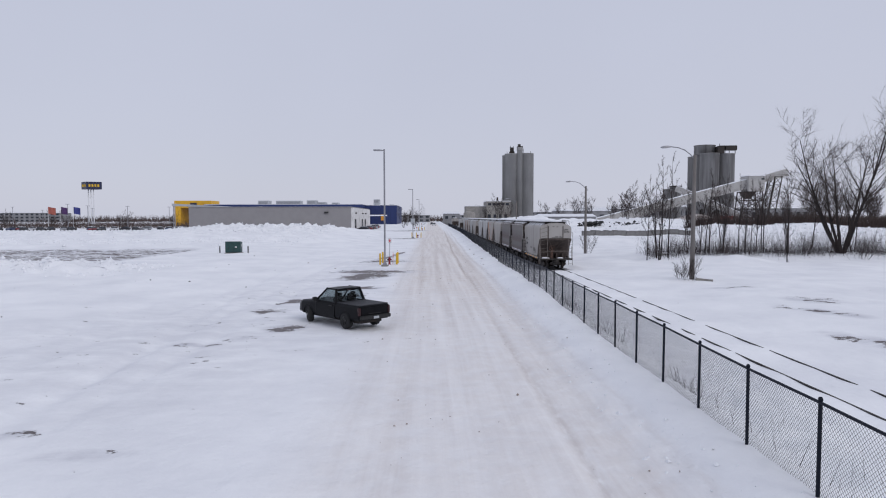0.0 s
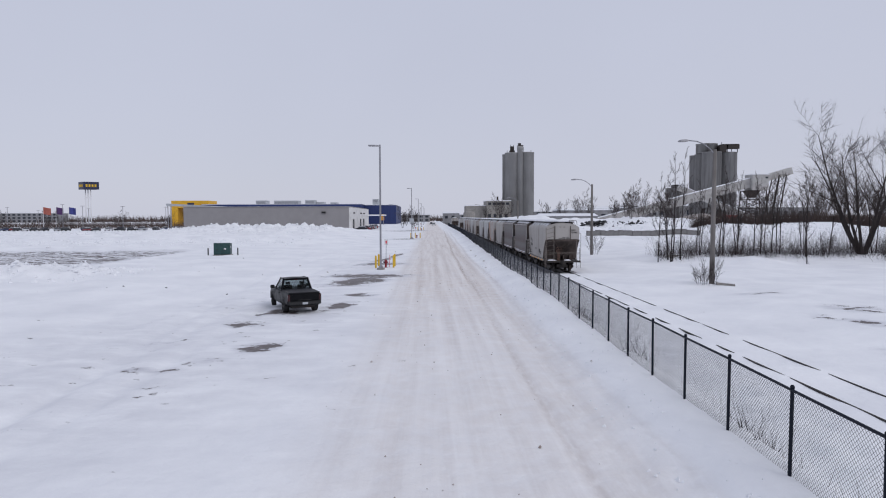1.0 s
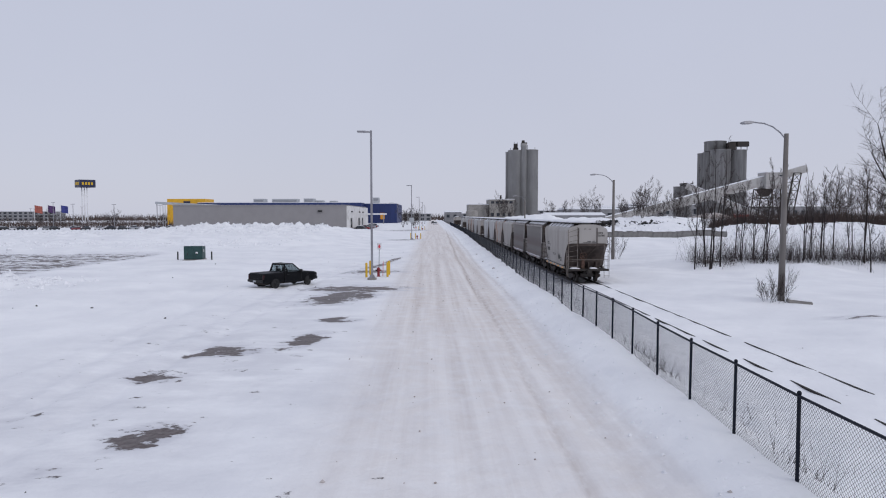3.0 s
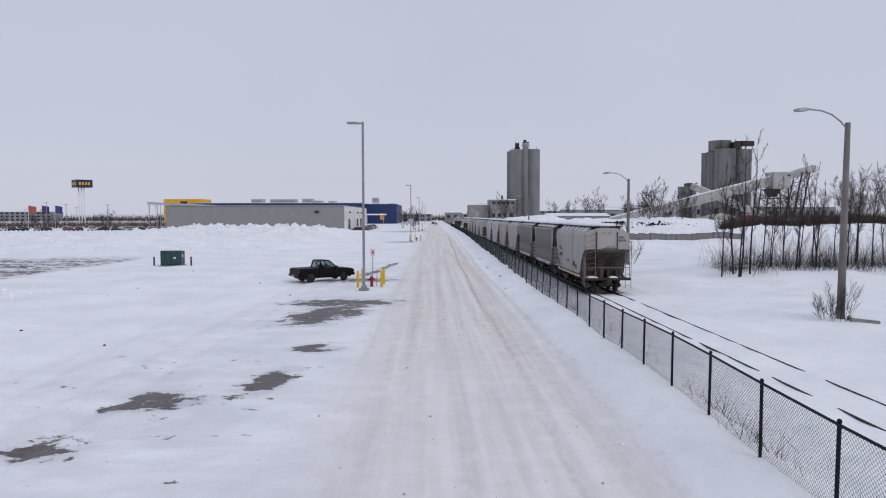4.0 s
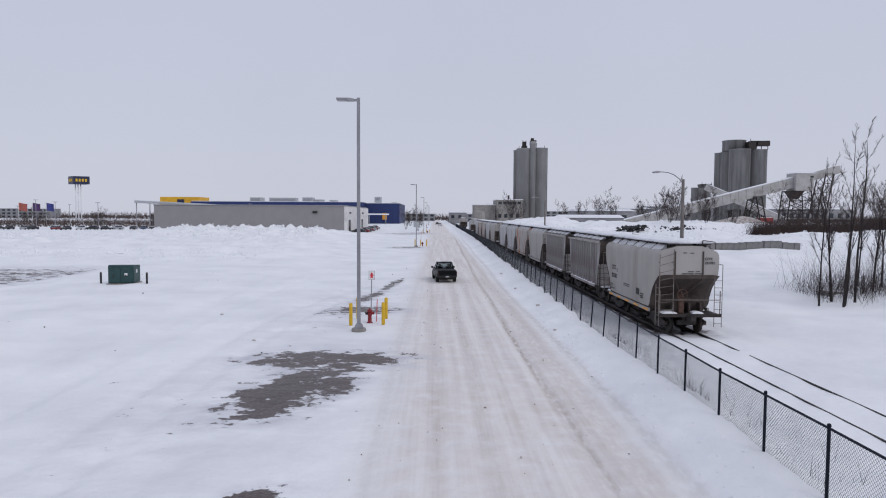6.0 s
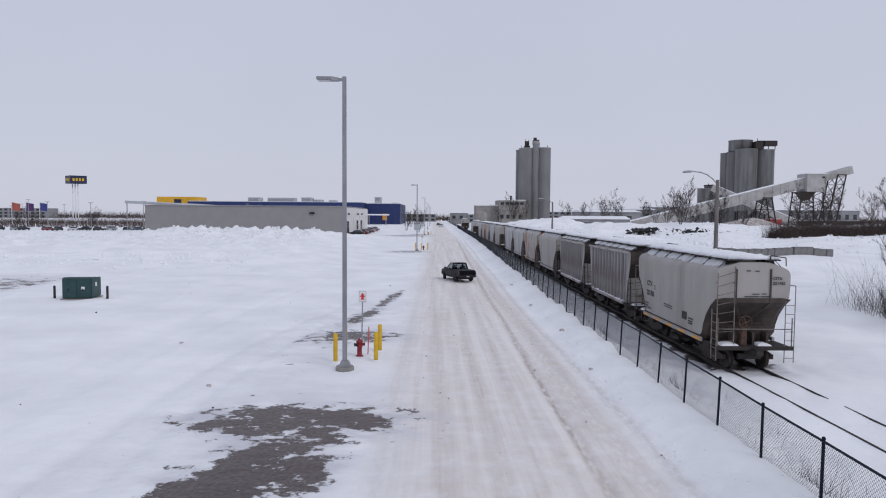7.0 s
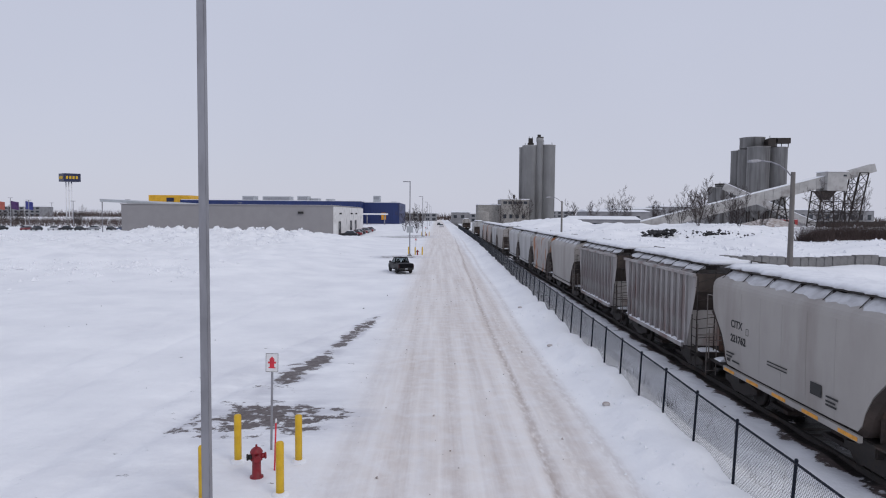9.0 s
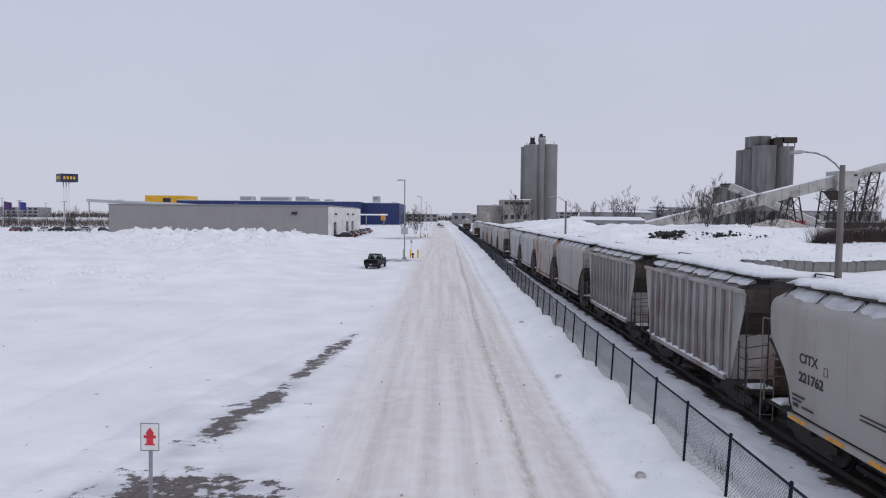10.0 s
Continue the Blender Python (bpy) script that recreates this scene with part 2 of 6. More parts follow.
# ---- mesh tools ----
def bm_box(bm, x0, x1, y0, y1, z0, z1):
    vs = [bm.verts.new((x, y, z)) for z in (z0, z1) for x, y in ((x0, y0), (x1, y0), (x1, y1), (x0, y1))]
    for f in ((3, 2, 1, 0), (4, 5, 6, 7), (0, 1, 5, 4), (1, 2, 6, 5), (2, 3, 7, 6), (3, 0, 4, 7)):
        bm.faces.new([vs[i] for i in f])
    return vs


def bm_tube(bm, p, q, r0, r1=None, seg=8, caps=True):
    p, q = Vector(p), Vector(q)
    r1 = r0 if r1 is None else r1
    d = (q - p).normalized()
    side = d.cross(Vector((0, 0, 1)) if abs(d.z) < 0.9 else Vector((1, 0, 0))).normalized()
    up = side.cross(d)
    rings = []
    for c, r in ((p, r0), (q, r1)):
        rings.append([bm.verts.new(c + r * (math.cos(6.28319 * k / seg) * side + math.sin(6.28319 * k / seg) * up)) for k in range(seg)])
    for k in range(seg):
        bm.faces.new((rings[0][k], rings[0][(k + 1) % seg], rings[1][(k + 1) % seg], rings[1][k])).smooth = seg > 6
    if caps:
        bm.faces.new(rings[0][::-1])
        bm.faces.new(rings[1])


def bm_pipe(bm, pts, r, seg=8):
    for a, b in zip(pts, pts[1:]):
        bm_tube(bm, a, b, r, r, seg)


def bm_lathe(bm, rings, seg=24, cx=0, cy=0):
    """rings: (radius, z) from below to above, closed at both ends."""
    loops = [[bm.verts.new((cx + r * math.cos(6.28319 * k / seg), cy + r * math.sin(6.28319 * k / seg), z)) for k in range(seg)] for r, z in rings]
    for a, b in zip(loops, loops[1:]):
        for k in range(seg):
            bm.faces.new((a[k], a[(k + 1) % seg], b[(k + 1) % seg], b[k])).smooth = True
    bm.faces.new(loops[0][::-1])
    bm.faces.new(loops[-1])


def bm_loft(bm, sections, close=True):
    """Sections: lists of points, the same number each, joined one after another."""
    loops = [[bm.verts.new(p) for p in s] for s in sections]
    k = len(loops[0])
    for a, b in zip(loops, loops[1:]):
        for i in range(k if close else k - 1):
            bm.faces.new((a[i], a[(i + 1) % k], b[(i + 1) % k], b[i]))
    if close:
        bm.faces.new(loops[0][::-1])
        bm.faces.new(loops[-1])


def bm_beam(bm, p, q, w, h):
    """A straight beam of square section, upright."""
    p, q = Vector(p), Vector(q)
    d = (q - p).normalized()
    s = d.cross(Vector((0, 0, 1))).normalized() * w / 2
    u = s.cross(d).normalized() * h / 2
    bm_loft(bm, [[c + s + u, c - s + u, c - s - u, c + s - u] for c in (p, q)])


def mesh_of(name, bm, material, bevel=0.0):
    if bevel:
        bmesh.ops.bevel(bm, geom=bm.edges[:], offset=bevel, segments=2, affect="EDGES", clamp_overlap=True)
    bmesh.ops.recalc_face_normals(bm, faces=bm.faces)
    me = bpy.data.meshes.new(name)
    bm.to_mesh(me)
    bm.free()
    me.materials.append(material)
    return me


def part(name, bm, material, parent, label="", bevel=0.0):
    ob = new(name, mesh_of(name, bm, material, bevel))
    ob.parent = parent
    return tagged(ob, label)


def shared(name, me, parent, m=None):
    ob = new(name, me)
    ob.parent = parent
    if m is not None:
        ob.matrix_basis = m
    return ob


def thing(name, m, label, category, group="", kind=""):
    ob = new(name)
    ob.matrix_basis = m
    return tagged(ob, label, category, group, kind)


def whole(name, bm, material, label, category, group="", kind="", bevel=0.0, m=None):
    ob = new(name, mesh_of(name, bm, material, bevel))
    if m is not None:
        ob.matrix_basis = m
    return tagged(ob, label, category, group, kind)


def words(text, size, material, parent, m, name="lettering"):
    cu = bpy.data.curves.new(name, "FONT")
    cu.body, cu.size, cu.extrude, cu.offset = text, size, 0.003, size * 0.022
    ob = new(name, cu)
    dep = bpy.context.evaluated_depsgraph_get()
    me = bpy.data.meshes.new_from_object(ob.evaluated_get(dep))
    bpy.data.objects.remove(ob)
    me.materials.clear()
    me.materials.append(material)
    return shared(name, me, parent, m)


# ---- the ground: one sheet of snow to the horizon ----
TRACK, RAIL = 12.1, -0.5
# bare places on the asphalt: x, y, half length, half width, turn in degrees, strength
BARE = [
    (-4.6, 51.4, 2.9, 1.5, 0, 1.2), (-4.9, 47.4, 1.5, 3.2, -18, 1.25), (-3.9, 39.6, 0.9, 0.75, 10, 1.15),
    (-4.5, 34.9, 0.6, 1.5, -15, 1.2), (-6.9, 33.0, 1.1, 0.85, 5, 1.2), (-7.6, 29.8, 0.9, 0.8, 0, 0.9),
    (-5.9, 24.7, 0.75, 0.75, 20, 1.15), (-7.1, 22.5, 0.8, 0.45, 20, 0.75), (-4.8, 63.6, 2.3, 1.6, 5, 1.0),
    (-4.8, 69.4, 0.62, 3.4, -10, 1.02), (-3.8, 77.0, 0.45, 4.2, -6, 1.02), (-8.2, 21.6, 0.9, 0.4, 0, 0.8),
    (-5.0, 132.0, 3.2, 2.6, 0, 0.9), (-9.6, 26.0, 1.1, 0.25, 20, 0.6), (-8.7, 12.2, 0.5, 0.25, 10, 0.7), (-6.6, 11.0, 0.8, 0.25, 10, 0.75),
    (19.8, 30.5, 0.5, 2.4, 20, 0.85), (22.0, 34.5, 1.2, 1.4, 0, 0.82), (17.4, 23.5, 0.5, 1.8, 15, 0.85), (20.5, 41.0, 1.5, 0.6, 0, 0.75),
    (-9.5, 22.0, 6.5, 9.0, 0, 0.27), (-7.0, 33.0, 4.5, 8.0, 10, 0.29), (-6.0, 48.0, 3.4, 8.0, -10, 0.29), (-5.5, 66.0, 3.0, 12.0, -6, 0.28),
    (-8.0, 205.0, 6.0, 5.0, 0, 0.9), (-5.0, 215.0, 4.0, 5.0, 0, 0.85),
]


# wheel ruts in the lane: where they run, half width, how dirty
RUTS = [
    (lambda y: 2.95 + 0.013 * np.maximum(y - 75, 0) + 0.06 * np.sin(y * 0.2), 0.12, 1.0),
    (lambda y: 4.55 + 0.012 * np.maximum(y - 75, 0) + 0.08 * np.sin(y * 0.15), 0.16, 0.45),
    (lambda y: 3.7 + 0.012 * np.maximum(y - 75, 0) + 0.1 * np.sin(y * 0.3), 0.35, 0.35),
    (lambda y: -0.7 + 0.25 * np.sin(y * 0.045), 0.22, 0.22), (lambda y: 0.9 + 0.2 * np.sin(y * 0.06 + 1), 0.25, 0.22),
    (lambda y: 1.8 + 0.15 * np.sin(y * 0.08), 0.18, 0.18), (lambda y: -1.7 + 0.3 * np.sin(y * 0.05 + 2), 0.3, 0.15)]


def fence_x(y):
    """The fence runs slightly towards the track, then beside it."""
    return 5.8 + 0.014 * np.minimum(y, 170.0) + 0.004 * np.maximum(np.asarray(y, float) - 170.0, 0)


def smooth(v, a, b):
    t = np.clip((v - a) / (b - a), 0, 1)
    return t * t * (3 - 2 * t)


def ripple(x, y, scale, seed):
    """Cheap smooth noise from a few turned waves, about -1 to 1."""
    rng = np.random.RandomState(seed)
    out = np.zeros_like(x)
    for k in range(9):
        a, ph, f = rng.uniform(0, 6.283), rng.uniform(0, 6.283), rng.uniform(0.6, 1.8) / scale
        out += np.sin((x * np.cos(a) + y * np.sin(a)) * f * 6.283 + ph + 1.3 * np.sin((x * np.sin(a) - y * np.cos(a)) * f * 3.1 + ph))
    return out / 4.5


def height(x, y):
    """Snow level at arrays x, y."""
    near = 1 - smooth(np.abs(y - 60), 150, 400)
    lane = smooth(x, -3.2, -1.8) * (1 - smooth(x, 4.2, 5.2))
    z = 0.02 * ripple(x, y, 3.0, 1) * near
    # wheel ruts along the lane
    for c, w, k in RUTS:
        z -= 0.07 * k * np.exp(-((x - c(y)) / (w * 1.2)) ** 2) * near
    tread = np.exp(-((x - RUTS[2][0](y)) / 0.3) ** 2) * np.sin(y * 14.0 + 3 * np.sin(x * 9)) * 0.012
    z += tread * near * smooth(y, 40, 55)
    # wide old tracks sweeping over the open snow
    for c in (lambda v: -14.3 + 0.0015 * np.maximum(v - 57, 0) ** 2, lambda v: -12.2 + 0.0017 * np.maximum(v - 57, 0) ** 2, lambda v: -9.5 + 0.0065 * np.maximum(v - 52, 0) ** 2, lambda v: -8.0 + 0.0065 * np.maximum(v - 52, 0) ** 2, lambda v: -11.5 - 0.09 * (v - 40)):
        z -= 0.085 * np.exp(-((x - c(y)) / 0.32) ** 2) * near * (1 - smooth(y, 80, 110)) * smooth(y, 4, 20) * (x < -2.5)
    # bank thrown up against the fence, lumpy, then the dip to the track
    u = x - fence_x(y)
    late = smooth(y, 50, 66)
    crest = 0.30 + 0.07 * late + 0.20 * smooth(y, 17, 36) * (1 - smooth(y, 44, 56)) + 0.05 * ripple(x * 0.4, y, 6.0, 2) + late * 0.16 * ripple(x * 0.4, y, 3.2, 3)
    bank = smooth(u, -2.5 + 0.6 * late, -0.35) * (1 - smooth(u, 0.0, 1.7 - 0.5 * late))
    z += crest * bank * near + bank * (1 - bank) * (0.22 + 0.16 * late) * ripple(x, y, 0.9, 4) * near + bank * 0.035 * np.abs(ripple(x, y, 0.6, 24)) * near
    z -= 0.50 * smooth(u, 0.1, 1.9) * (1 - smooth(x, 15.6, 20.0) * 0.55)
    z -= (0.02 + 0.12 * smooth(y, 57.5, 60) - (0.025 + 0.025 * smooth(y, 57, 60)) * ripple(x * 0.5, y * 0.4, 1.1, 5)) * smooth(x, 9.0, 10.2) * (1 - smooth(x, 14.2, 15.2))
    z += 0.10 * ripple(x, y, 1.6, 6) * smooth(u, 0.9, 1.7) * (1 - smooth(x, 9.6, 10.2)) * near
    # the yard beyond the track
    yard = smooth(x, 15.0, 22.0)
    z += yard * (0.12 * ripple(x, y, 14, 7) + 0.05 * ripple(x, y, 4, 8)) * near
    z += 1.1 * smooth(x, 22, 30) * smooth(y, 62, 72) * (1 - smooth(y, 76, 96)) * (1 - smooth(x, 60, 80)) * 0.5
    far_yard = smooth(y, 125, 175) * smooth(x, 22, 34) * (1 - smooth(y, 320, 420))
    z += far_yard * (0.5 + 0.75 * ripple(x, y, 34, 9) + 0.35 * ripple(x, y, 12, 10))
    z += 1.6 * smooth(y, 84, 104) * smooth(x, 19, 26) * (1 - smooth(y, 320, 420))
    for cx, cy, r, hh in ((64, 190, 13, 1.6), (82, 205, 16, 1.6), (52, 215, 14, 2.0), (100, 185, 13, 1.2), (120, 200, 18, 1.5), (30, 200, 8, 1.4), (46, 180, 9, 1.0), (36, 262, 14, 2.4), (45, 250, 10, 2.0), (32.3, 64.0, 2.6, 0.65), (28.5, 66.0, 1.8, 0.35), (60, 128, 7, 1.5), (72, 134, 8, 1.2), (48, 140, 6, 1.6), (90, 150, 8, 1.4)):
        z += hh * np.exp(-(((x - cx) / r) ** 2 + ((y - cy) / r) ** 2)) * (1 + 0.12 * ripple(x, y, 5, 11))
    # the open field on the other side, rising to a ploughed heap before the store
    left = 1 - smooth(x, -22, -9)
    z += left * (0.30 + 0.10 * ripple(x, y, 9, 12) + 0.04 * ripple(x, y, 2.6, 13)) * near * (1 - 0.4 * smooth(y, 0, 30) * (1 - smooth(y, 30, 50)))
    lot = smooth(-x, 28, 33) * (1 - smooth(-x, 80, 90)) * smooth(y, 53, 58) * (1 - smooth(y, 90, 98))
    z -= lot * 0.30
    rim = smooth(-x, 21, 28) * smooth(y, 45, 50) * (1 - smooth(y, 51, 56)) * (1 - smooth(-x, 80, 90))
    z += rim * (0.45 + 0.35 * ripple(x, y, 3.4, 14) + 0.25 * np.abs(ripple(x, y, 1.3, 15)))
    rough = smooth(-x, 9, 18) * (1 - smooth(-x, 150, 220)) * smooth(y, 92, 112) * (1 - smooth(y, 186, 193))
    z += rough * (0.45 + 0.25 * ripple(x, y, 7, 16) + (0.42 * np.abs(ripple(x, y, 4.6, 17)) + 0.28 * np.abs(ripple(x, y, 2.2, 26))) * smooth(y, 100, 130) * smooth(-x, 16, 28))
    heap = smooth(-x, 20, 30) * (1 - smooth(-x, 130, 190)) * smooth(y, 150, 174) * (1 - smooth(y, 181, 190)) * (1 - 0.85 * smooth(-x, 58, 80))
    z += heap * (0.42 + 0.30 * ripple(x, y, 8, 18) + 0.80 * np.abs(ripple(x, y, 5.0, 19)) + 0.40 * np.abs(ripple(x, y, 2.4, 27)))
    z -= 0.9 * smooth(-x, 58, 85) * smooth(y, 120, 150) * (1 - smooth(y, 420, 520))
    return z


def grow(start, step, factor, end):
    out, s = [], step
    v = start
    while abs(v) < end:
        s *= factor
        v += s if start >= 0 else -s
        out.append(v)
    return out


def build_ground():
    xs = np.concatenate([np.array(grow(-125.0, 0.8, 1.12, 3500))[::-1], np.arange(-125, -32, 0.75), np.arange(-32, -12, 0.4), np.arange(-12, 16, 0.16), np.arange(16, 40, 0.45), np.array(grow(40.0, 0.5, 1.07, 3500))])
    ys = np.concatenate([np.array(grow(-4.0, 1.0, 1.5, 300))[::-1], np.arange(-4, 84, 0.24), np.arange(84, 200, 0.6), np.array(grow(200.0, 0.7, 1.05, 4800))])
    gx, gy = np.meshgrid(xs, ys)
    gz = height(gx, gy)
    nx, ny = len(xs), len(ys)
    co = np.stack([gx, gy, gz], -1).reshape(-1, 3)
    idx = np.arange(nx * ny).reshape(ny, nx)
    quads = np.stack([idx[:-1, :-1], idx[:-1, 1:], idx[1:, 1:], idx[1:, :-1]], -1).reshape(-1, 4)
    me = bpy.data.meshes.new("ground")
    me.vertices.add(len(co))
    me.vertices.foreach_set("co", co.ravel())
    me.loops.add(quads.size)
    me.loops.foreach_set("vertex_index", quads.ravel())
    me.polygons.add(len(quads))
    me.polygons.foreach_set("loop_start", np.arange(len(quads)) * 4)
    me.polygons.foreach_set("use_smooth", np.ones(len(quads), bool))
    me.update(calc_edges=True)
    x, y = gx.ravel(), gy.ravel()
    bare = np.zeros_like(x)
    for cx, cy, a, b, turn, s in BARE:
        c, d = math.cos(radians(turn)), math.sin(radians(turn))
        u, v = ((x - cx) * c + (y - cy) * d) / a, ((y - cy) * c - (x - cx) * d) / b
        bare = np.maximum(bare, s * np.clip(1.55 - 0.95 * np.sqrt(u * u + v * v), 0, 1.02))
    lot = smooth(-x, 30, 34) * (1 - smooth(-x, 78, 88)) * smooth(y, 55, 59) * (1 - smooth(y, 86, 94))
    bare = np.maximum(bare, lot * (0.83 + 0.34 * ripple(x * 0.12, y * 1.3, 4, 21)))
    lane = smooth(x, -3.4, -0.6) * (1 - smooth(x, 3.8, 5.0))
    ballast = smooth(x, 10.1, 10.9) * (1 - smooth(x, 13.6, 14.4)) * smooth(y, 58, 60)
    # strip below the cars: bare ballast with their shadow painted into its colour
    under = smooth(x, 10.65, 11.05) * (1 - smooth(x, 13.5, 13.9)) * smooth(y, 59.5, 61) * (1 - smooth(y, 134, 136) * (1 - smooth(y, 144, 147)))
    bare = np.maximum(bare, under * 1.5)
    bare = np.maximum(bare, ballast * (0.62 + 0.3 * ripple(x, y, 1.6, 22)))
    rut = np.zeros_like(x)
    for c, w, k in RUTS:
        rut = np.maximum(rut, k * np.exp(-((x - c(y)) / w) ** 2) * (1 - smooth(y, 150, 260)) * (0.4 + 0.6 * smooth(y, 30, 55)))
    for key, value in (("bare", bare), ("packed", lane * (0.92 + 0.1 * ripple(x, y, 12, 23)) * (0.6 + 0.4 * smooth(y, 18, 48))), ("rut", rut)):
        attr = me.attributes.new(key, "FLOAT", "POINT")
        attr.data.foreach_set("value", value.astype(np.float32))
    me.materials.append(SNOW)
    return tagged(new("ground", me), "wind-swept snow over asphalt and a packed tan lane", "ground", kind="structure")


def level(x, y):
    return float(height(np.array([float(x)]), np.array([float(y)]))[0])


ground = build_ground()


# ---- track ----
def build_track():
    track = thing("railway_track", pose(0, 0, 0), "steel rails on dark ties half buried in snow", "railway track", kind="structure")
    for side in (-1, 1):
        bm = bmesh.new()
        x = TRACK + side * 0.75
        bm_loft(bm, [[(x - 0.035, y, RAIL), (x + 0.035, y, RAIL), (x + 0.02, y, RAIL - 0.04), (x + 0.06, y, RAIL - 0.17), (x - 0.06, y, RAIL - 0.17), (x - 0.02, y, RAIL - 0.04)] for y in (-5, 900)])
        part("rail", bm, STEEL, track)
    bm = bmesh.new()
    bm_box(bm, -1.3, 1.3, -0.11, 0.11, -0.16, 0)
    me = mesh_of("tie", bm, TIE)
    rng = random.Random(3)
    for k in range(150):
        shared("tie", me, track, pose(TRACK + rng.uniform(-0.04, 0.04), 60.5 + k * 0.55, RAIL - 0.18, 0, 0, rng.uniform(-1.5, 1.5)))


build_track()


# ---- chain-link fence ----
PITCH, FTOP = 2.19, 1.64


def build_fence():
    fence = thing("chain_link_fence", pose(0, 0, 0), "black chain-link fence standing in drifted snow beside the track", "fence", kind="structure")
    low = -0.20
    bm = bmesh.new()
    bm_tube(bm, (0, 0, low), (0, 0, FTOP + 0.02), 0.031, 0.031, 8)
    bm_lathe(bm, [(0.036, FTOP + 0.0), (0.036, FTOP + 0.03), (0.024, FTOP + 0.05), (0.005, FTOP + 0.058)], 8)
    post = mesh_of("post", bm, FENCE)
    bm = bmesh.new()
    bm_tube(bm, (0, 0, FTOP - 0.03), (0, PITCH, FTOP - 0.03), 0.024, 0.024, 6)
    rail = mesh_of("top_rail", bm, FENCE)
    # woven wire: two families of slanted wires
    bm = bmesh.new()
    h, w, s, r = FTOP - 0.05 - low, PITCH, 0.075, 0.0026
    for lean in (1, -1):
        k = -h
        while k < w + h:
            a, b = (k, 0.0), (k + lean * h, h)
            if lean > 0:
                y0, y1 = max(a[0], 0), min(b[0], w)
                z0, z1 = y0 - k, y1 - k
            else:
                y0, y1 = min(a[0], w), max(b[0], 0)
                z0, z1 = k - y0, k - y1
            if (y1 - y0) * lean > 0.02:
                vs = [bm.verts.new((dx, yy, low + zz + dz)) for yy, zz in ((y0, z0), (y1, z1)) for dx, dz in ((r, 0), (-r, r), (-r, -r))]
                for i in range(3):
                    bm.faces.new((vs[i], vs[(i + 1) % 3], vs[3 + (i + 1) % 3], vs[3 + i]))
            k += s
    net = mesh_of("wire_mesh", bm, WIRE)
    rng = random.Random(5)
    def foot(k):
        y = 10.4 + PITCH * k
        rise = 0.13 * float(1 - smooth(np.array(y), 34, 46)) + 0.07 * math.exp(-((y - 32) / 3.0) ** 2)
        return Vector((float(fence_x(y)), y, rise + rng.uniform(-0.012, 0.012)))

    feet = [foot(k) for k in range(-6, 134)]
    for a, b in zip(feet, feet[1:]):
        d = b - a
        run = pose(*a, math.degrees(math.atan2(d.z, d.y)), 0, -math.degrees(math.atan2(d.x, d.y))) @ Matrix.Diagonal((1, d.length / PITCH, 1, 1))
        # the drift has pushed the far stretch over towards the track
        lean = 3.0 * float(smooth(np.array(a.y), 44, 56)) * float(1 - smooth(np.array(a.y), 110, 140))
        push = pose(0, 0, FTOP, 0, lean) @ pose(0, 0, -FTOP)
        shared("post", post, fence, pose(*a) @ push @ pose(0, 0, 0, rng.uniform(-0.8, 0.8), rng.uniform(-0.6, 0.6)))
        shared("top_rail", rail, fence, run)
        shared("wire_mesh", net, fence, run @ push @ pose(0.035, 0, 0))


build_fence()


# ---- buildings ----
def build_store():
    store = thing("warehouse_store", pose(0, 0, 0), "long grey-panelled warehouse with a white dock side behind a ploughed heap", "building")
    bm = bmesh.new()
    bm_box(bm, -74, -24.3, 195, 250, -1, 7.55)
    part("wall", bm, PANEL, store, "grey ribbed wall panels", 0.05)
    bm = bmesh.new()
    bm_box(bm, -74.15, -24.15, 194.85, 250.15, 7.55, 7.75)
    part("parapet", bm, PANEL, store)
    # white dock side, with bays
    bm = bmesh.new()
    bm_box(bm, -24.3, -23.6, 195.1, 249, -1, 7.45)
    part("side_wall", bm, WHITEWALL, store, "white painted side wall with dock doors")
    for k in (0, 2, 3):
        bm = bmesh.new()
        bm_box(bm, -23.62, -23.55, 199 + k * 10, 201.5 + k * 10, 0, 3.6)
        door = part("dock_door", bm, WINDARK, store, "dark dock door")
        bm = bmesh.new()
        for a, b, c, d in ((198.7, 199.0, 0, 3.9), (201.5, 201.8, 0, 3.9), (198.7, 201.8, 3.6, 3.9)):
            bm_box(bm, -23.62, -23.48, a + k * 10, b + k * 10, c, d)
        part("dock_surround", bm, TRIM, door)
        bm = bmesh.new()
        bm_box(bm, -23.6, -23.1, 200 + k * 10, 200.6 + k * 10, 5.6, 6.0)
        part("wall_lamp", bm, TRIM, store)
    bm = bmesh.new()
    bm_box(bm, -32.5, -31.3, 194.6, 195.1, 5.7, 6.2)
    part("wall_vent", bm, TRIM, store)
    bm = bmesh.new()
    bm_box(bm, -73.8, -24.5, 197, 249.8, 7.5, 7.8)
    part("roof_snow", bm, CAP, store)
    # canopy on slim posts at the far corner
    bm = bmesh.new()
    bm_loft(bm, [[(x, y, z) for x, y, z in ((-79.5, yy, 8.1), (-66, yy, 7.6), (-66, yy, 8.0), (-79.5, yy, 8.8))] for yy in (196, 246)])
    part("canopy", bm, UNITGREY, store, "sloping metal canopy")
    for yy in (196.5, 244):
        bm = bmesh.new()
        bm_tube(bm, (-79.2, yy, -1), (-79.2, yy, 8.2), 0.12, 0.12, 8)
        part("canopy_post", bm, GALV, store)
    return store


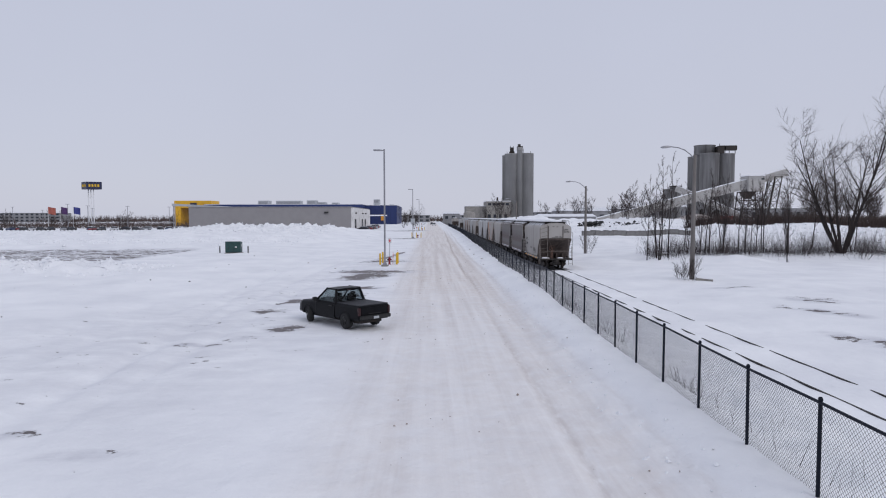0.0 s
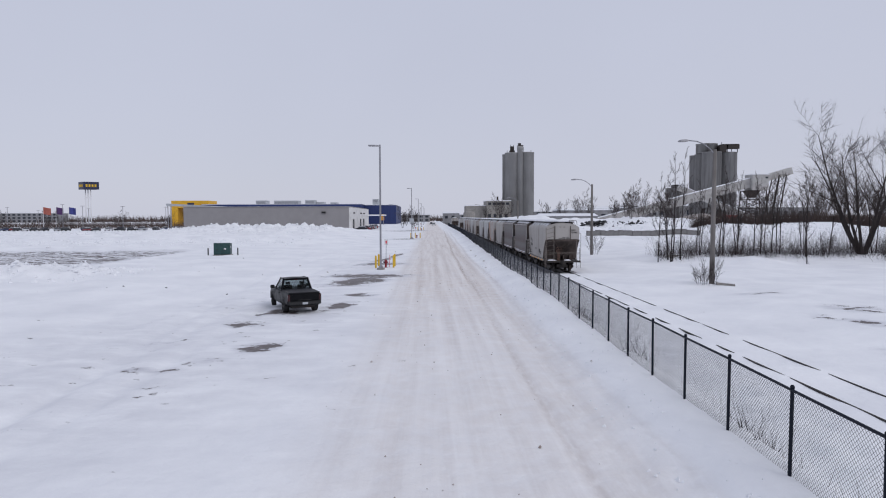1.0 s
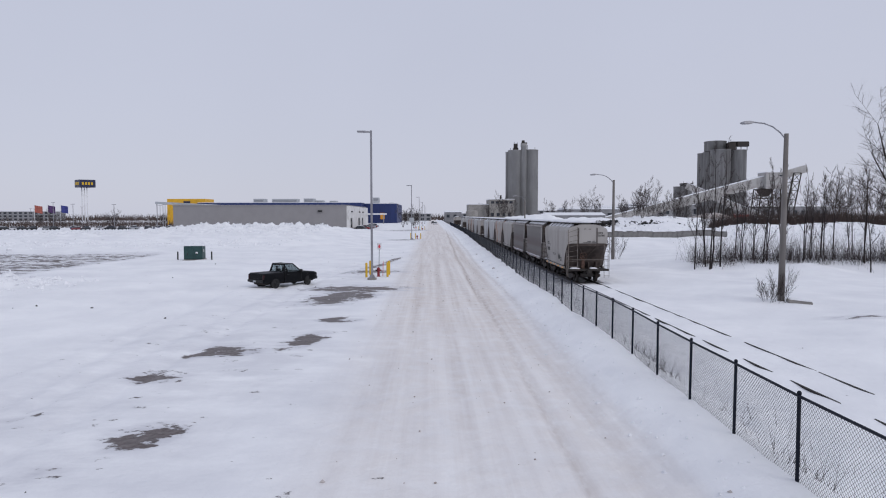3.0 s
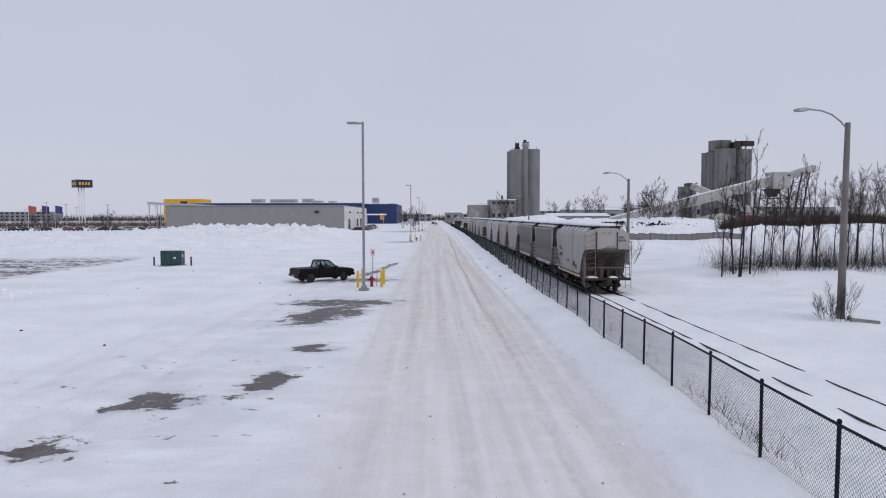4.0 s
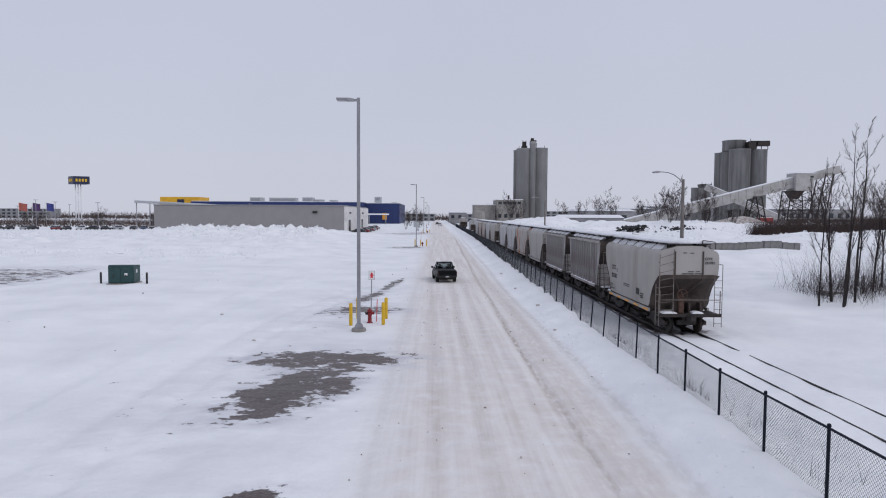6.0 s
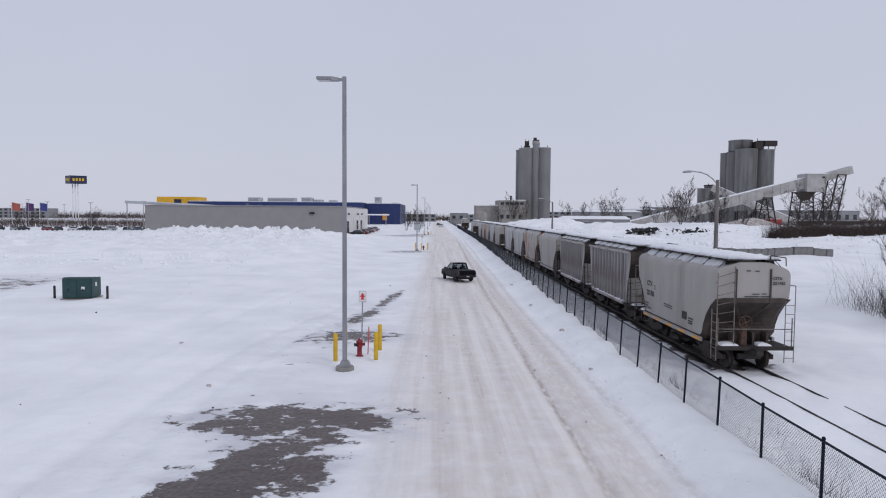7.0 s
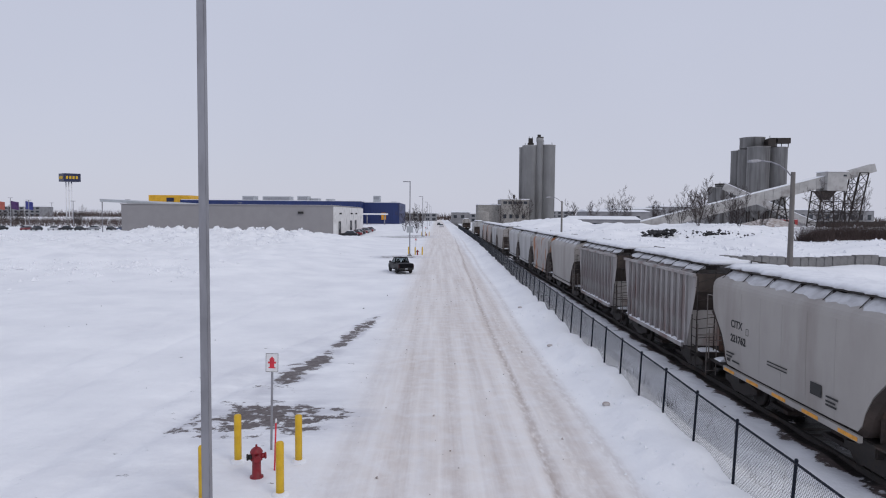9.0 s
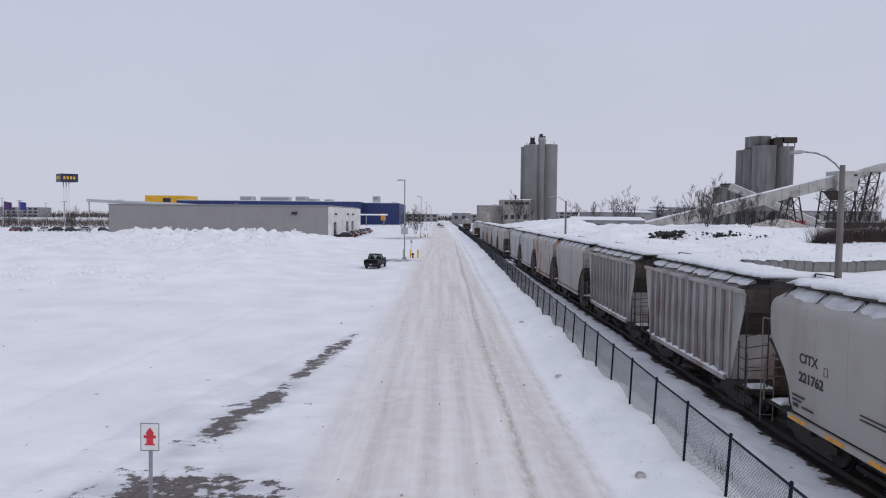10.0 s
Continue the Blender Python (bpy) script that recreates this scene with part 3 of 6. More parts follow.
def build_blue_store():
    blue_store = thing("blue_store", pose(0, 0, 0), "large blue metal-clad store with a yellow entrance block and rooftop units", "building")
    bm = bmesh.new()
    bm_box(bm, -137, -41, 385, 460, -1, 12.2)
    part("wall", bm, BLUEPANEL, blue_store, "dark blue cladding")
    bm = bmesh.new()
    bm_box(bm, -41, -21, 400, 468, -1, 11.9)
    part("rear_wing", bm, BLUEPANEL, blue_store, "dark blue cladding")
    bm = bmesh.new()
    bm_box(bm, -136.6, -41.4, 385.4, 459.6, 12.15, 12.5)
    bm_box(bm, -40.6, -21.4, 400.4, 467.6, 11.85, 12.2)
    part("roof_snow", bm, CAP, blue_store)
    bm = bmesh.new()
    bm_box(bm, -160, -137.2, 399, 415, 10.5, 15)
    bm_box(bm, -160, -156, 399, 415, -1, 10.5)
    part("entrance_block", bm, YELLOW, blue_store, "bright yellow entrance block")
    bm = bmesh.new()
    bm_box(bm, -150, -146, 398.7, 399.1, 11.4, 13.6)
    part("sign_panel", bm, NAVY, blue_store)
    for x0, x1, y0, z1, nm in ((-106, -99.6, 392, 14.8, "rooftop_unit"), (-95, -80, 392, 14.7, "rooftop_unit"), (-75.7, -70, 390, 14.9, "rooftop_unit"), (-69.6, -65.3, 396, 13.9, "rooftop_unit"), (-36, -32.3, 404, 15.8, "roof_tower"), (-61, -57, 394, 13.6, "rooftop_unit"), (-27, -24, 420, 12.9, "rooftop_unit")):
        bm = bmesh.new()
        bm_box(bm, x0, x1, y0, y0 + 8, 11.5, z1)
        unit = part(nm, bm, UNITGREY, blue_store, "pale metal rooftop unit", 0.06)
        bm = bmesh.new()
        for k in range(4):
            bm_box(bm, x0 + 0.5, x1 - 0.5, y0 - 0.08, y0 + 0.02, z1 - 0.8 - 0.4 * k, z1 - 0.6 - 0.4 * k)
        part("louvre", bm, GALV, unit)
    bm = bmesh.new()
    bm_box(bm, -46, -26, 372, 384, 5.2, 5.9)
    part("side_canopy", bm, CAP, blue_store, "snow-covered side canopy")
    for x in (-45, -36, -27):
        bm = bmesh.new()
        bm_tube(bm, (x, 373, -0.5), (x, 373, 5.2), 0.25, 0.25, 8)
        part("canopy_post", bm, GALV, blue_store)
    bm = bmesh.new()
    bm_box(bm, -31, -28.4, 399.4, 399.9, 2.4, 6.2)
    part("orange_banner", bm, STRIPE, blue_store, "orange wall banner")
    return blue_store


build_store()
build_blue_store()


def silo_group(name, cyls, mat, label):
    s = thing(name, pose(0, 0, 0), label, "silo")
    for x, y, r, z0, z1 in cyls:
        bm = bmesh.new()
        rings = [(r, z0)]
        rings += [(r, z1 - 0.5), (r + 0.12, z1 - 0.45), (r + 0.12, z1)]
        bm_lathe(bm, rings, 32, x, y)
        part("cylinder", bm, mat, s)
    return s


def build_silos():
    a = silo_group("silo_tower", [(50.6, 391, 4.4, -1, 43.3), (50.4, 401, 4.6, -1, 43.3), (59.6, 391.5, 4.5, -1, 43.6), (59.8, 401, 4.6, -1, 43.6)], SILO, "four tall grey concrete silo cylinders with machinery on top")
    bm = bmesh.new()
    bm_lathe(bm, [(1.7, -1), (1.7, 45.0), (1.9, 45.1), (1.9, 47.0)], 20, 55.0, 387.6)
    part("stair_tower", bm, SILO, a)
    bm = bmesh.new()
    for x0, x1, y0, y1, z0, z1 in ((49, 52, 389, 392, 43.3, 44.6), (49.4, 51.6, 389.5, 391.5, 44.6, 47.2), (53.6, 56.8, 386.4, 390, 46.8, 47.6), (53.8, 55.4, 386.6, 388.6, 47.6, 48.8)):
        bm = bmesh.new()
        bm_box(bm, x0, x1, y0, y1, z0, z1)
        part("roof_machinery", bm, STEEL, a)
    for x, z in ((47.5, 44.6), (49.6, 48.2), (51.4, 48.0), (57.5, 46.5), (62, 45.0)):
        bm = bmesh.new()
        bm_tube(bm, (x, 390, 43.2), (x, 390, z), 0.14, 0.14, 6)
        part("roof_mast", bm, STEEL, a)
    b = silo_group("silo_block", [(165.5, 392, 4.7, -1, 41.6), (163.7, 380, 4.7, -1, 41.2), (164.8, 371, 5.4, 9, 41.6), (175.4, 373, 5.0, 9, 41.6), (174.5, 386, 5.0, -1, 41.6)], SILO_DARK, "weathered dark-streaked concrete silo cylinders with a headhouse drum")
    bm = bmesh.new()
    bm_lathe(bm, [(6.0, 41.4), (6.0, 46.4), (6.2, 46.5), (6.2, 46.9)], 28, 164.4, 377)
    part("headhouse_drum", bm, SILO_DARK, b)
    bm = bmesh.new()
    bm_box(bm, 168.5, 172.5, 368.6, 374, 41.5, 45.6)
    bm_box(bm, 173.5, 180.2, 369.0, 372, 43.4, 45.8)
    bm_beam(bm, (170, 371, 45.9), (180, 371, 46.0), 4.2, 0.35)
    for x in (173.5, 176, 179.5):
        bm_tube(bm, (x, 370, 41.4), (x, 370, 43.6), 0.2, 0.2, 6)
    bm_tube(bm, (172, 374, 46.0), (172, 374, 47.8), 0.15, 0.15, 6)
    part("roof_machinery", bm, STEEL, b)
    # outlet cones and legs under the two front cylinders
    for cx, cy, r in ((164.8, 371, 5.2), (175.4, 373, 4.8)):
        bm = bmesh.new()
        bm_lathe(bm, [(0.9, 5.0), (r * 0.7, 8.0), (r, 9.1)], 24, cx, cy)
        part("outlet_cone", bm, SILO_DARK, b)
        for k in range(6):
            ang = 6.28319 * k / 6 + 0.3
            bm = bmesh.new()
            bm_tube(bm, (cx + r * 0.9 * math.cos(ang), cy + r * 0.9 * math.sin(ang), -1), (cx + r * 0.9 * math.cos(ang), cy + r * 0.9 * math.sin(ang), 9.2), 0.4, 0.4, 8)
            part("leg", bm, STEEL, b)
    # the small silo beside them
    c = silo_group("small_silo", [(128.6, 340, 2.2, 0, 19.4), (133.6, 342, 3.0, 0, 20.6), (131.0, 338, 2.2, 0, 19.2)], SILO_DARK, "short dark concrete silo beside the conveyor")
    bm = bmesh.new()
    bm_box(bm, 131, 136, 339, 344, 20.6, 21.2)
    for x in (131.2, 135.8):
        bm_tube(bm, (x, 339, 20.6), (x, 339, 22), 0.1, 0.1, 6)
    part("roof_deck", bm, STEEL, c)
    # plant offices beside the tall tower
    plant = thing("plant_building", pose(0, 0, 0), "old concrete plant block with windows beside the tall silos", "building")
    for x0, x1, y0, y1, z1, mt in ((21.5, 33.0, 375, 395, 10.8, CONC), (33.2, 47.2, 370, 392, 13.6, CONC)):
        bm = bmesh.new()
        bm_box(bm, x0, x1, y0, y1, -1, z1)
        part("wall", bm, mt, plant)
        bm = bmesh.new()
        bm_box(bm, x0 - 0.2, x1 + 0.2, y0 - 0.2, y1 + 0.2, z1, z1 + 0.35)
        part("roof_snow", bm, CAP, plant)
    for k in range(5):
        bm = bmesh.new()
        bm_box(bm, 34 + k * 2.6, 35.8 + k * 2.6, 369.7, 370.2, 11.3, 12.7)
        part("window", bm, WINDARK, plant)
    for k in range(4):
        bm = bmesh.new()
        bm_box(bm, 34 + k * 3.2, 35.6 + k * 3.2, 369.7, 370.2, 4.0, 6.0)
        part("window", bm, WINDARK, plant)
    bm = bmesh.new()
    bm_tube(bm, (40, 375, 13.6), (40, 375, 16.2), 0.5, 0.5, 10)
    part("vent_stack", bm, STEEL, plant)
    # low tank and sheds
    bm = bmesh.new()
    bm_lathe(bm, [(3.0, -1), (3.0, 6.4), (2.6, 6.9), (0.4, 7.6)], 24, 20.5, 330)
    whole("storage_tank", bm, CONC, "pale round storage tank with a snowy top beside the track", "tank")
    for x0, x1, y0, y1, z1 in ((44, 66, 250, 262, 4.6), (68, 96, 330, 352, 7.6), (100, 128, 400, 425, 9.5), (150, 230, 470, 500, 12), (10, 22, 470, 490, 7), (205, 260, 420, 450, 10)):
        shed = thing("low_shed", pose(0, 0, 0), "low grey industrial shed with snow on its roof", "building", "industrial sheds")
        bm = bmesh.new()
        bm_box(bm, x0, x1, y0, y1, -1, z1)
        part("wall", bm, FARGREY, shed)
        bm = bmesh.new()
        mx = (y0 + y1) / 2
        bm_loft(bm, [[(x, y0 - 0.4, z1), (x, y1 + 0.4, z1), (x, mx, z1 + 1.1)] for x in (x0 - 0.3, x1 + 0.3)])
        part("roof", bm, CAP, shed)
        n = int((x1 - x0) / 5)
        for k in range(n):
            bm = bmesh.new()
            bm_box(bm, x0 + 1.2 + k * 5, x0 + 3.4 + k * 5, y0 - 0.1, y0 + 0.1, z1 * 0.45, z1 * 0.75)
            part("window", bm, WINDARK, shed)


build_silos()


def build_conveyor():
    cv = thing("conveyor_gallery", pose(-1.1, 0, 0.4), "long sloping pale conveyor gallery on rusty trestles", "conveyor")
    Y = 260
    foot, head = Vector((62, Y, -0.5)), Vector((132, Y, 17.5))
    bm = bmesh.new()
    bm_beam(bm, foot, head, 3.2, 3.7)
    gallery = part("gallery", bm, CONVEY, cv)
    for k in range(1, 24):
        q = foot.lerp(head, k / 24)
        bm = bmesh.new()
        bm_beam(bm, q + Vector((0.0, -1.66, -1.8)), q + Vector((0.02, -1.66, 1.8)), 0.12, 0.10)
        part("panel_rib", bm, CONVEY, gallery)
    bm = bmesh.new()
    bm_beam(bm, foot + Vector((0, 0, 2.0)), head + Vector((0, 0, 2.0)), 3.4, 0.25)
    part("gallery_snow", bm, CAP, cv)
    bm = bmesh.new()
    bm_box(bm, 131.7, 138.4, Y - 3.2, Y + 3.2, 14.4, 20.7)
    house = part("headhouse", bm, CONVEY, cv, "pale metal transfer house", 0.05)
    bm = bmesh.new()
    bm_box(bm, 137.0, 138.1, Y - 3.26, Y - 3.18, 19.2, 19.8)
    part("vent", bm, WINDARK, house)
    bm = bmesh.new()
    bm_box(bm, 131.5, 138.6, Y - 3.4, Y + 3.4, 20.7, 20.95)
    part("headhouse_roof", bm, CAP, cv)
    bm = bmesh.new()
    bm_loft(bm, [[(130.4, Y - 2.5, 14.4), (135.5, Y - 2.5, 14.4), (135.5, Y + 2.5, 14.4), (130.4, Y + 2.5, 14.4)], [(131.8, Y - 1, 11.4), (134.0, Y - 1, 11.4), (134.0, Y + 1, 11.4), (131.8, Y + 1, 11.4)]])
    part("hopper", bm, CAREND, cv)
    bm = bmesh.new()
    bm_beam(bm, (137, Y, 18.9), (149, Y, 22.4), 3.0, 2.7)
    part("upper_gallery", bm, CONVEY, cv)
    # trestles of crossed steel: straight towers, and one that leans out under the upper gallery
    for x0, x1, t0, t1, zt, ys, n in ((128.6, 138.6, 130.2, 137.6, 14.4, (Y - 3, Y + 3), 4), (139.2, 142.4, 143.0, 146.0, 20.6, (Y - 2.5, Y + 2.5), 6), (114.6, 122.4, 117.0, 120.0, 12.2, (Y - 2, Y + 2), 3)):
        for y in ys:
            feet, tops = [(x0, y, 0), (x1, y, 0)], [(t0, y, zt), (t1, y, zt)]
            for a, b in zip(feet, tops):
                bm = bmesh.new()
                bm_tube(bm, a, b, 0.24, 0.24, 5)
                part("trestle_leg", bm, STEEL, cv)
            for k in range(n):
                pa = [Vector(a).lerp(Vector(b), k / n) for a, b in zip(feet, tops)]
                pb = [Vector(a).lerp(Vector(b), (k + 1) / n) for a, b in zip(feet, tops)]
                for a, b in ((pa[0], pb[1]), (pa[1], pb[0]), (pb[0], pb[1])):
                    bm = bmesh.new()
                    bm_tube(bm, a, b, 0.12, 0.12, 4)
                    part("brace", bm, STEEL, cv)
    bm = bmesh.new()
    bm_box(bm, 140, 160, Y + 8, Y + 16, 0, 4.0)
    part("drive_house", bm, STEEL, cv)
    # second gallery from the silo block down to the yard
    c2 = thing("return_conveyor", pose(0, 0, 0), "pale conveyor running down from the silo block to the yard", "conveyor")
    bm = bmesh.new()
    bm_beam(bm, (129, 330, 19.4), (166, 318, 1.5), 3.2, 3.0)
    part("gallery", bm, CONVEY, c2)
    bm = bmesh.new()
    bm_beam(bm, (129, 330, 21.05), (166, 318, 3.15), 3.4, 0.3)
    part("gallery_snow", bm, CAP, c2)


build_conveyor()


# ---- train ----
CAR, BODY = 11.25, 9.7


def wheel_truck(parent, y0, meshes):
    shared("bogie", meshes["frame"], parent, pose(0, y0, 0))
    for dy in (-0.85, 0.85):
        shared("axle", meshes["axle"], parent, pose(0, y0 + dy, 0))


def bogie_meshes():
    bm = bmesh.new()
    for s in (-1, 1):
        bm_loft(bm, [[(s * 0.98 - 0.07, y, z0), (s * 0.98 + 0.07, y, z0), (s * 0.98 + 0.07, y, z1), (s * 0.98 - 0.07, y, z1)] for y, z0, z1 in ((-1.15, 0.42, 0.60), (-0.85, 0.38, 0.64), (-0.35, 0.20, 0.72), (0.35, 0.20, 0.72), (0.85, 0.38, 0.64), (1.15, 0.42, 0.60))])
        for k in (-0.16, 0, 0.16):
            bm_tube(bm, (s * 0.98, k, 0.24), (s * 0.98, k, 0.62), 0.07, 0.07, 8)
    bm_box(bm, -1.0, 1.0, -0.2, 0.2, 0.5, 0.74)
    frame_me = mesh_of("bogie", bm, STEEL)
    bm = bmesh.new()
    for s in (-1, 1):
        bm_tube(bm, (s * 0.70, 0, 0.44), (s * 0.82, 0, 0.44), 0.44, 0.42, 22)
        bm_tube(bm, (s * 0.66, 0, 0.44), (s * 0.70, 0, 0.44), 0.47, 0.47, 22)
        bm_tube(bm, (s * 0.82, 0, 0.44), (s * 1.02, 0, 0.44), 0.12, 0.10, 10)
    bm_tube(bm, (-0.7, 0, 0.44), (0.7, 0, 0.44), 0.08, 0.08, 8)
    return {"frame": frame_me, "axle": mesh_of("axle", bm, STEEL)}


BOGIE = bogie_meshes()


def ring(w, zb, eave, crown, taper=0.0):
    """Car section: sill, side, eave curve and roof, all the way round (x, z)."""
    half = [(w - 0.30 - taper, zb), (w - 0.04 - taper, zb + 0.12), (w, zb + 0.5 * (eave - zb)), (w, eave - 0.1), (w - 0.02, eave + 0.02), (w - 0.07, eave + 0.12), (w - 0.16, eave + 0.20), (w - 0.38, eave + 0.30), (0.62, crown)]
    return half + [(-x, z) for x, z in reversed(half)]


def ladder(bm, a, b, rungs, r=0.015):
    """Two stiles from a[0] to a[1] and b[0] to b[1], with rungs between."""
    for p, q in (a, b):
        bm_tube(bm, p, q, r * 1.5, r * 1.5, 5)
    for k in range(rungs):
        t = (k + 0.5) / rungs
        bm_tube(bm, Vector(a[0]).lerp(Vector(a[1]), t), Vector(b[0]).lerp(Vector(b[1]), t), r, r, 5)


def hopper_car(y, paint, ribbed, label, seed, stripes=False):
    """A covered hopper with its near end at y; local z = 0 on the rail heads."""
    rng = random.Random(seed)
    car = thing("covered_hopper_car", pose(TRACK, y, RAIL), label, "railway wagon", "standing freight cars")
    W, eave, crown = 1.56, (3.95 if not ribbed else 4.05), 4.42
    bm = bmesh.new()
    if not ribbed:
        stations = [(0.0, 2.85), (0.45, 2.52), (0.85, 2.1), (1.1, 1.65), (1.2, 1.3), (1.35, 1.1)]
        inner = [2.4, 3.6, 4.85, 6.1, 7.3]
        secs = [(s_, z) for s_, z in stations] + [(s_, 1.08) for s_ in inner] + [(BODY - s_, z) for s_, z in reversed(stations)]
        bm_loft(bm, [[(x, s_, z) for x, z in ring(W - (0.05 if s_ in (0.0, BODY) else 0), zb, eave, crown)] for s_, zb in secs])
        part("body", bm, paint, car, "smooth rounded steel sides", 0.0)
    else:
        secs = [(0.9, 1.08), (9.5, 1.08)]
        half = [(W - 0.15, 1.08), (W - 0.13, eave), (W - 0.4, eave + 0.22), (0.5, crown)]
        full = half + [(-x, z) for x, z in reversed(half)]
        bm_loft(bm, [[(x, 0.9, z) for x, z in full], [(x, BODY - 0.9, z) for x, z in full]])
        part("body", bm, paint, car, "flat steel sides between posts")
        for s_ in (0, 1):  # gusset sheets at the ends of both sides
            for sx in (-1, 1):
                bm = bmesh.new()
                y0, d = (0.9, -1) if s_ == 0 else (BODY - 0.9, 1)
                x = sx * (W - 0.09)
                bm_loft(bm, [[(x + e, y0, 1.1), (x + e, y0, eave), (x + e, y0 + d * 0.85, eave), (x + e, y0 + d * 0.8, eave - 0.5)] for e in (-0.012, 0.012)])
                part("gusset", bm, paint, car)
        n = 12
        for sx in (-1, 1):
            bm = bmesh.new()
            bm_box(bm, -0.06, 0.06, -0.04, 0.04, 1.1, eave)
            post = mesh_of("side_post", bm, paint)
            for k in range(n):
                shared("side_post", post, car, pose(sx * (W - 0.06), 0.95 + k * (BODY - 1.9) / (n - 1), 0))
        for sx in (-1, 1):
            bm = bmesh.new()
            rows_ = []
            for j in range(31):
                yy, hz = 1.25 + j * (BODY - 2.5) / 30, rng.uniform(0.01, 0.09)
                rows_.append([(sx * (W - 0.12), yy, 1.14), (sx * (W + 0.02), yy, 1.14), (sx * (W - 0.01), yy, 1.14 + hz * 0.6), (sx * (W - 0.12), yy, 1.14 + hz)])
            bm_loft(bm, rows_)
            part("sill_snow", bm, CAP, car)
        bm = bmesh.new()
        for sx in (-1, 1):
            bm_box(bm, sx * (W - 0.02) - 0.06, sx * (W - 0.02) + 0.06, 0.1, BODY - 0.1, eave - 0.02, eave + 0.1)
        part("top_chord", bm, paint, car)
    if not ribbed:
        for sx in (-1, 1):
            for k in range(5):
                bm = bmesh.new()
                yy = 2.3 + k * (BODY - 4.6) / 4
                bm_pipe(bm, [(sx * (W - 0.042), yy, 1.22), (sx * (W - 0.002), yy, 2.5), (sx * (W - 0.002), yy, 3.84)], 0.009, 5)
                part("weld_seam", bm, paint, car)
    # end bulkheads: sloping sheets over the platforms
    for end in (0, 1):
        f = (lambda s_: s_) if end == 0 else (lambda s_: BODY - s_)
        bm = bmesh.new()
        if ribbed:
            bm_loft(bm, [[(x, f(s_), z) for x, z in ((-1.4, zb), (1.4, zb), (1.4, zb + 0.1), (-1.4, zb + 0.1))] for s_, zb in ((0.25, 3.4), (1.9, 1.3))])
            bm_box(bm, -1.42, 1.42, min(f(0.2), f(0.3)), max(f(0.2), f(0.3)), 3.4, eave + 0.1)
        else:
            bm_loft(bm, [[(x, f(s_), z) for x, z in ((-1.54, zb + 0.10), (-1.32, zb - 0.03), (1.32, zb - 0.03), (1.54, zb + 0.10), (1.2, zb + 0.16), (-1.2, zb + 0.16))] for s_, zb in ((-0.03, 2.82), (0.42, 2.49), (0.82, 2.07), (1.07, 1.62), (1.17, 1.27), (1.38, 1.08))])
            bm_loft(bm, [[(-w, f(s_), z0), (w, f(s_), z0), (w, f(s_ + 0.08), z0), (-w, f(s_ + 0.08), z0)] for s_, w, z0 in ((0.62, 0.55, 1.06), (0.45, 0.75, 1.75))])
        part("end_slope", bm, CAREND, car, "sooty sloping end sheet, darkened for its shade")
        if not ribbed:
            for sx in (-0.7, 0.7):
                bm = bmesh.new()
                bm_box(bm, sx - 0.03, sx + 0.03, min(f(-0.05), f(0.02)), max(f(-0.05), f(0.02)), 2.75, 4.15)
                bm_tube(bm, (sx, f(-0.02), 2.76), (sx * 0.25, f(0.68), 1.97), 0.035, 0.035, 6)
                part("end_stiffener", bm, CAREND, car)
            # added plate behind the brake gear, painted black for the recess shade
            bm = bmesh.new()
            bm_loft(bm, [[(x, f(s_), z) for s_, z in ((0.92, 1.90), (0.96, 1.05), (1.04, 1.05), (1.04, 1.90))] for x in (-1.18, -0.5, 0.1, 0.7, 1.18)])
            part("end_recess", bm, RECESS_DARK, car, "black plate carrying the recess shade under the slope")
            for sx in (-0.62, 0.12, 0.7):
                bm = bmesh.new()
                bm_box(bm, sx - 0.05, sx + 0.05, min(f(0.1), f(0.62)), max(f(0.1), f(0.62)), 1.05, 1.55)
                part("end_post", bm, RECESS_DARK, car)
        # platform with steps
        bm = bmesh.new()
        bm_box(bm, -1.45, 1.45, min(f(-0.22), f(0.95)), max(f(-0.22), f(0.95)), 1.0, 1.05)
        bm_box(bm, -1.55, 1.55, min(f(-0.30), f(-0.22)), max(f(-0.30), f(-0.22)), 0.90, 1.06)
        part("end_platform", bm, STEEL, car)
        bm = bmesh.new()
        for cx, w in ((-0.95, 0.38), (0.45, 0.30)):
            y0, y1 = sorted((f(-0.20), f(0.35)))
            bm_loft(bm, [[(cx - w * q, y0 + 0.2 * (1 - q), zz), (cx + w * q, y0 + 0.2 * (1 - q), zz), (cx + w * q, y1 - 0.2 * (1 - q), zz), (cx - w * q, y1 - 0.2 * (1 - q), zz)] for q, zz in ((1.0, 1.04), (0.8, 1.11), (0.45, 1.15))])
        part("platform_snow", bm, CAP, car)
        bm = bmesh.new()
        bm_box(bm, -0.16, 0.16, min(f(-0.70), f(0)), max(f(-0.70), f(0)), 0.72, 1.0)
        bm_box(bm, -0.12, 0.12, min(f(-0.45), f(-0.36)), max(f(-0.45), f(-0.36)), 0.70, 1.0)
        part("coupler", bm, STEEL, car, "", 0.03)
        out = 1 if end == 0 else -1
        bm = bmesh.new()
        ladder(bm, ((-out * 1.55, f(-0.24), 0.45), (-out * 1.55, f(-0.24), 2.5)), ((-out * 1.55, f(0.22), 0.45), (-out * 1.55, f(0.22), 2.5)), 6)
        part("side_ladder", bm, LADDER if not ribbed else STEEL, car)
        bm = bmesh.new()
        ladder(bm, ((out * 1.20, f(-0.27), 0.4), (out * 1.20, f(-0.27), 2.9)), ((out * 1.58, f(-0.27), 0.4), (out * 1.58, f(-0.27), 2.9)), 7, 0.012)
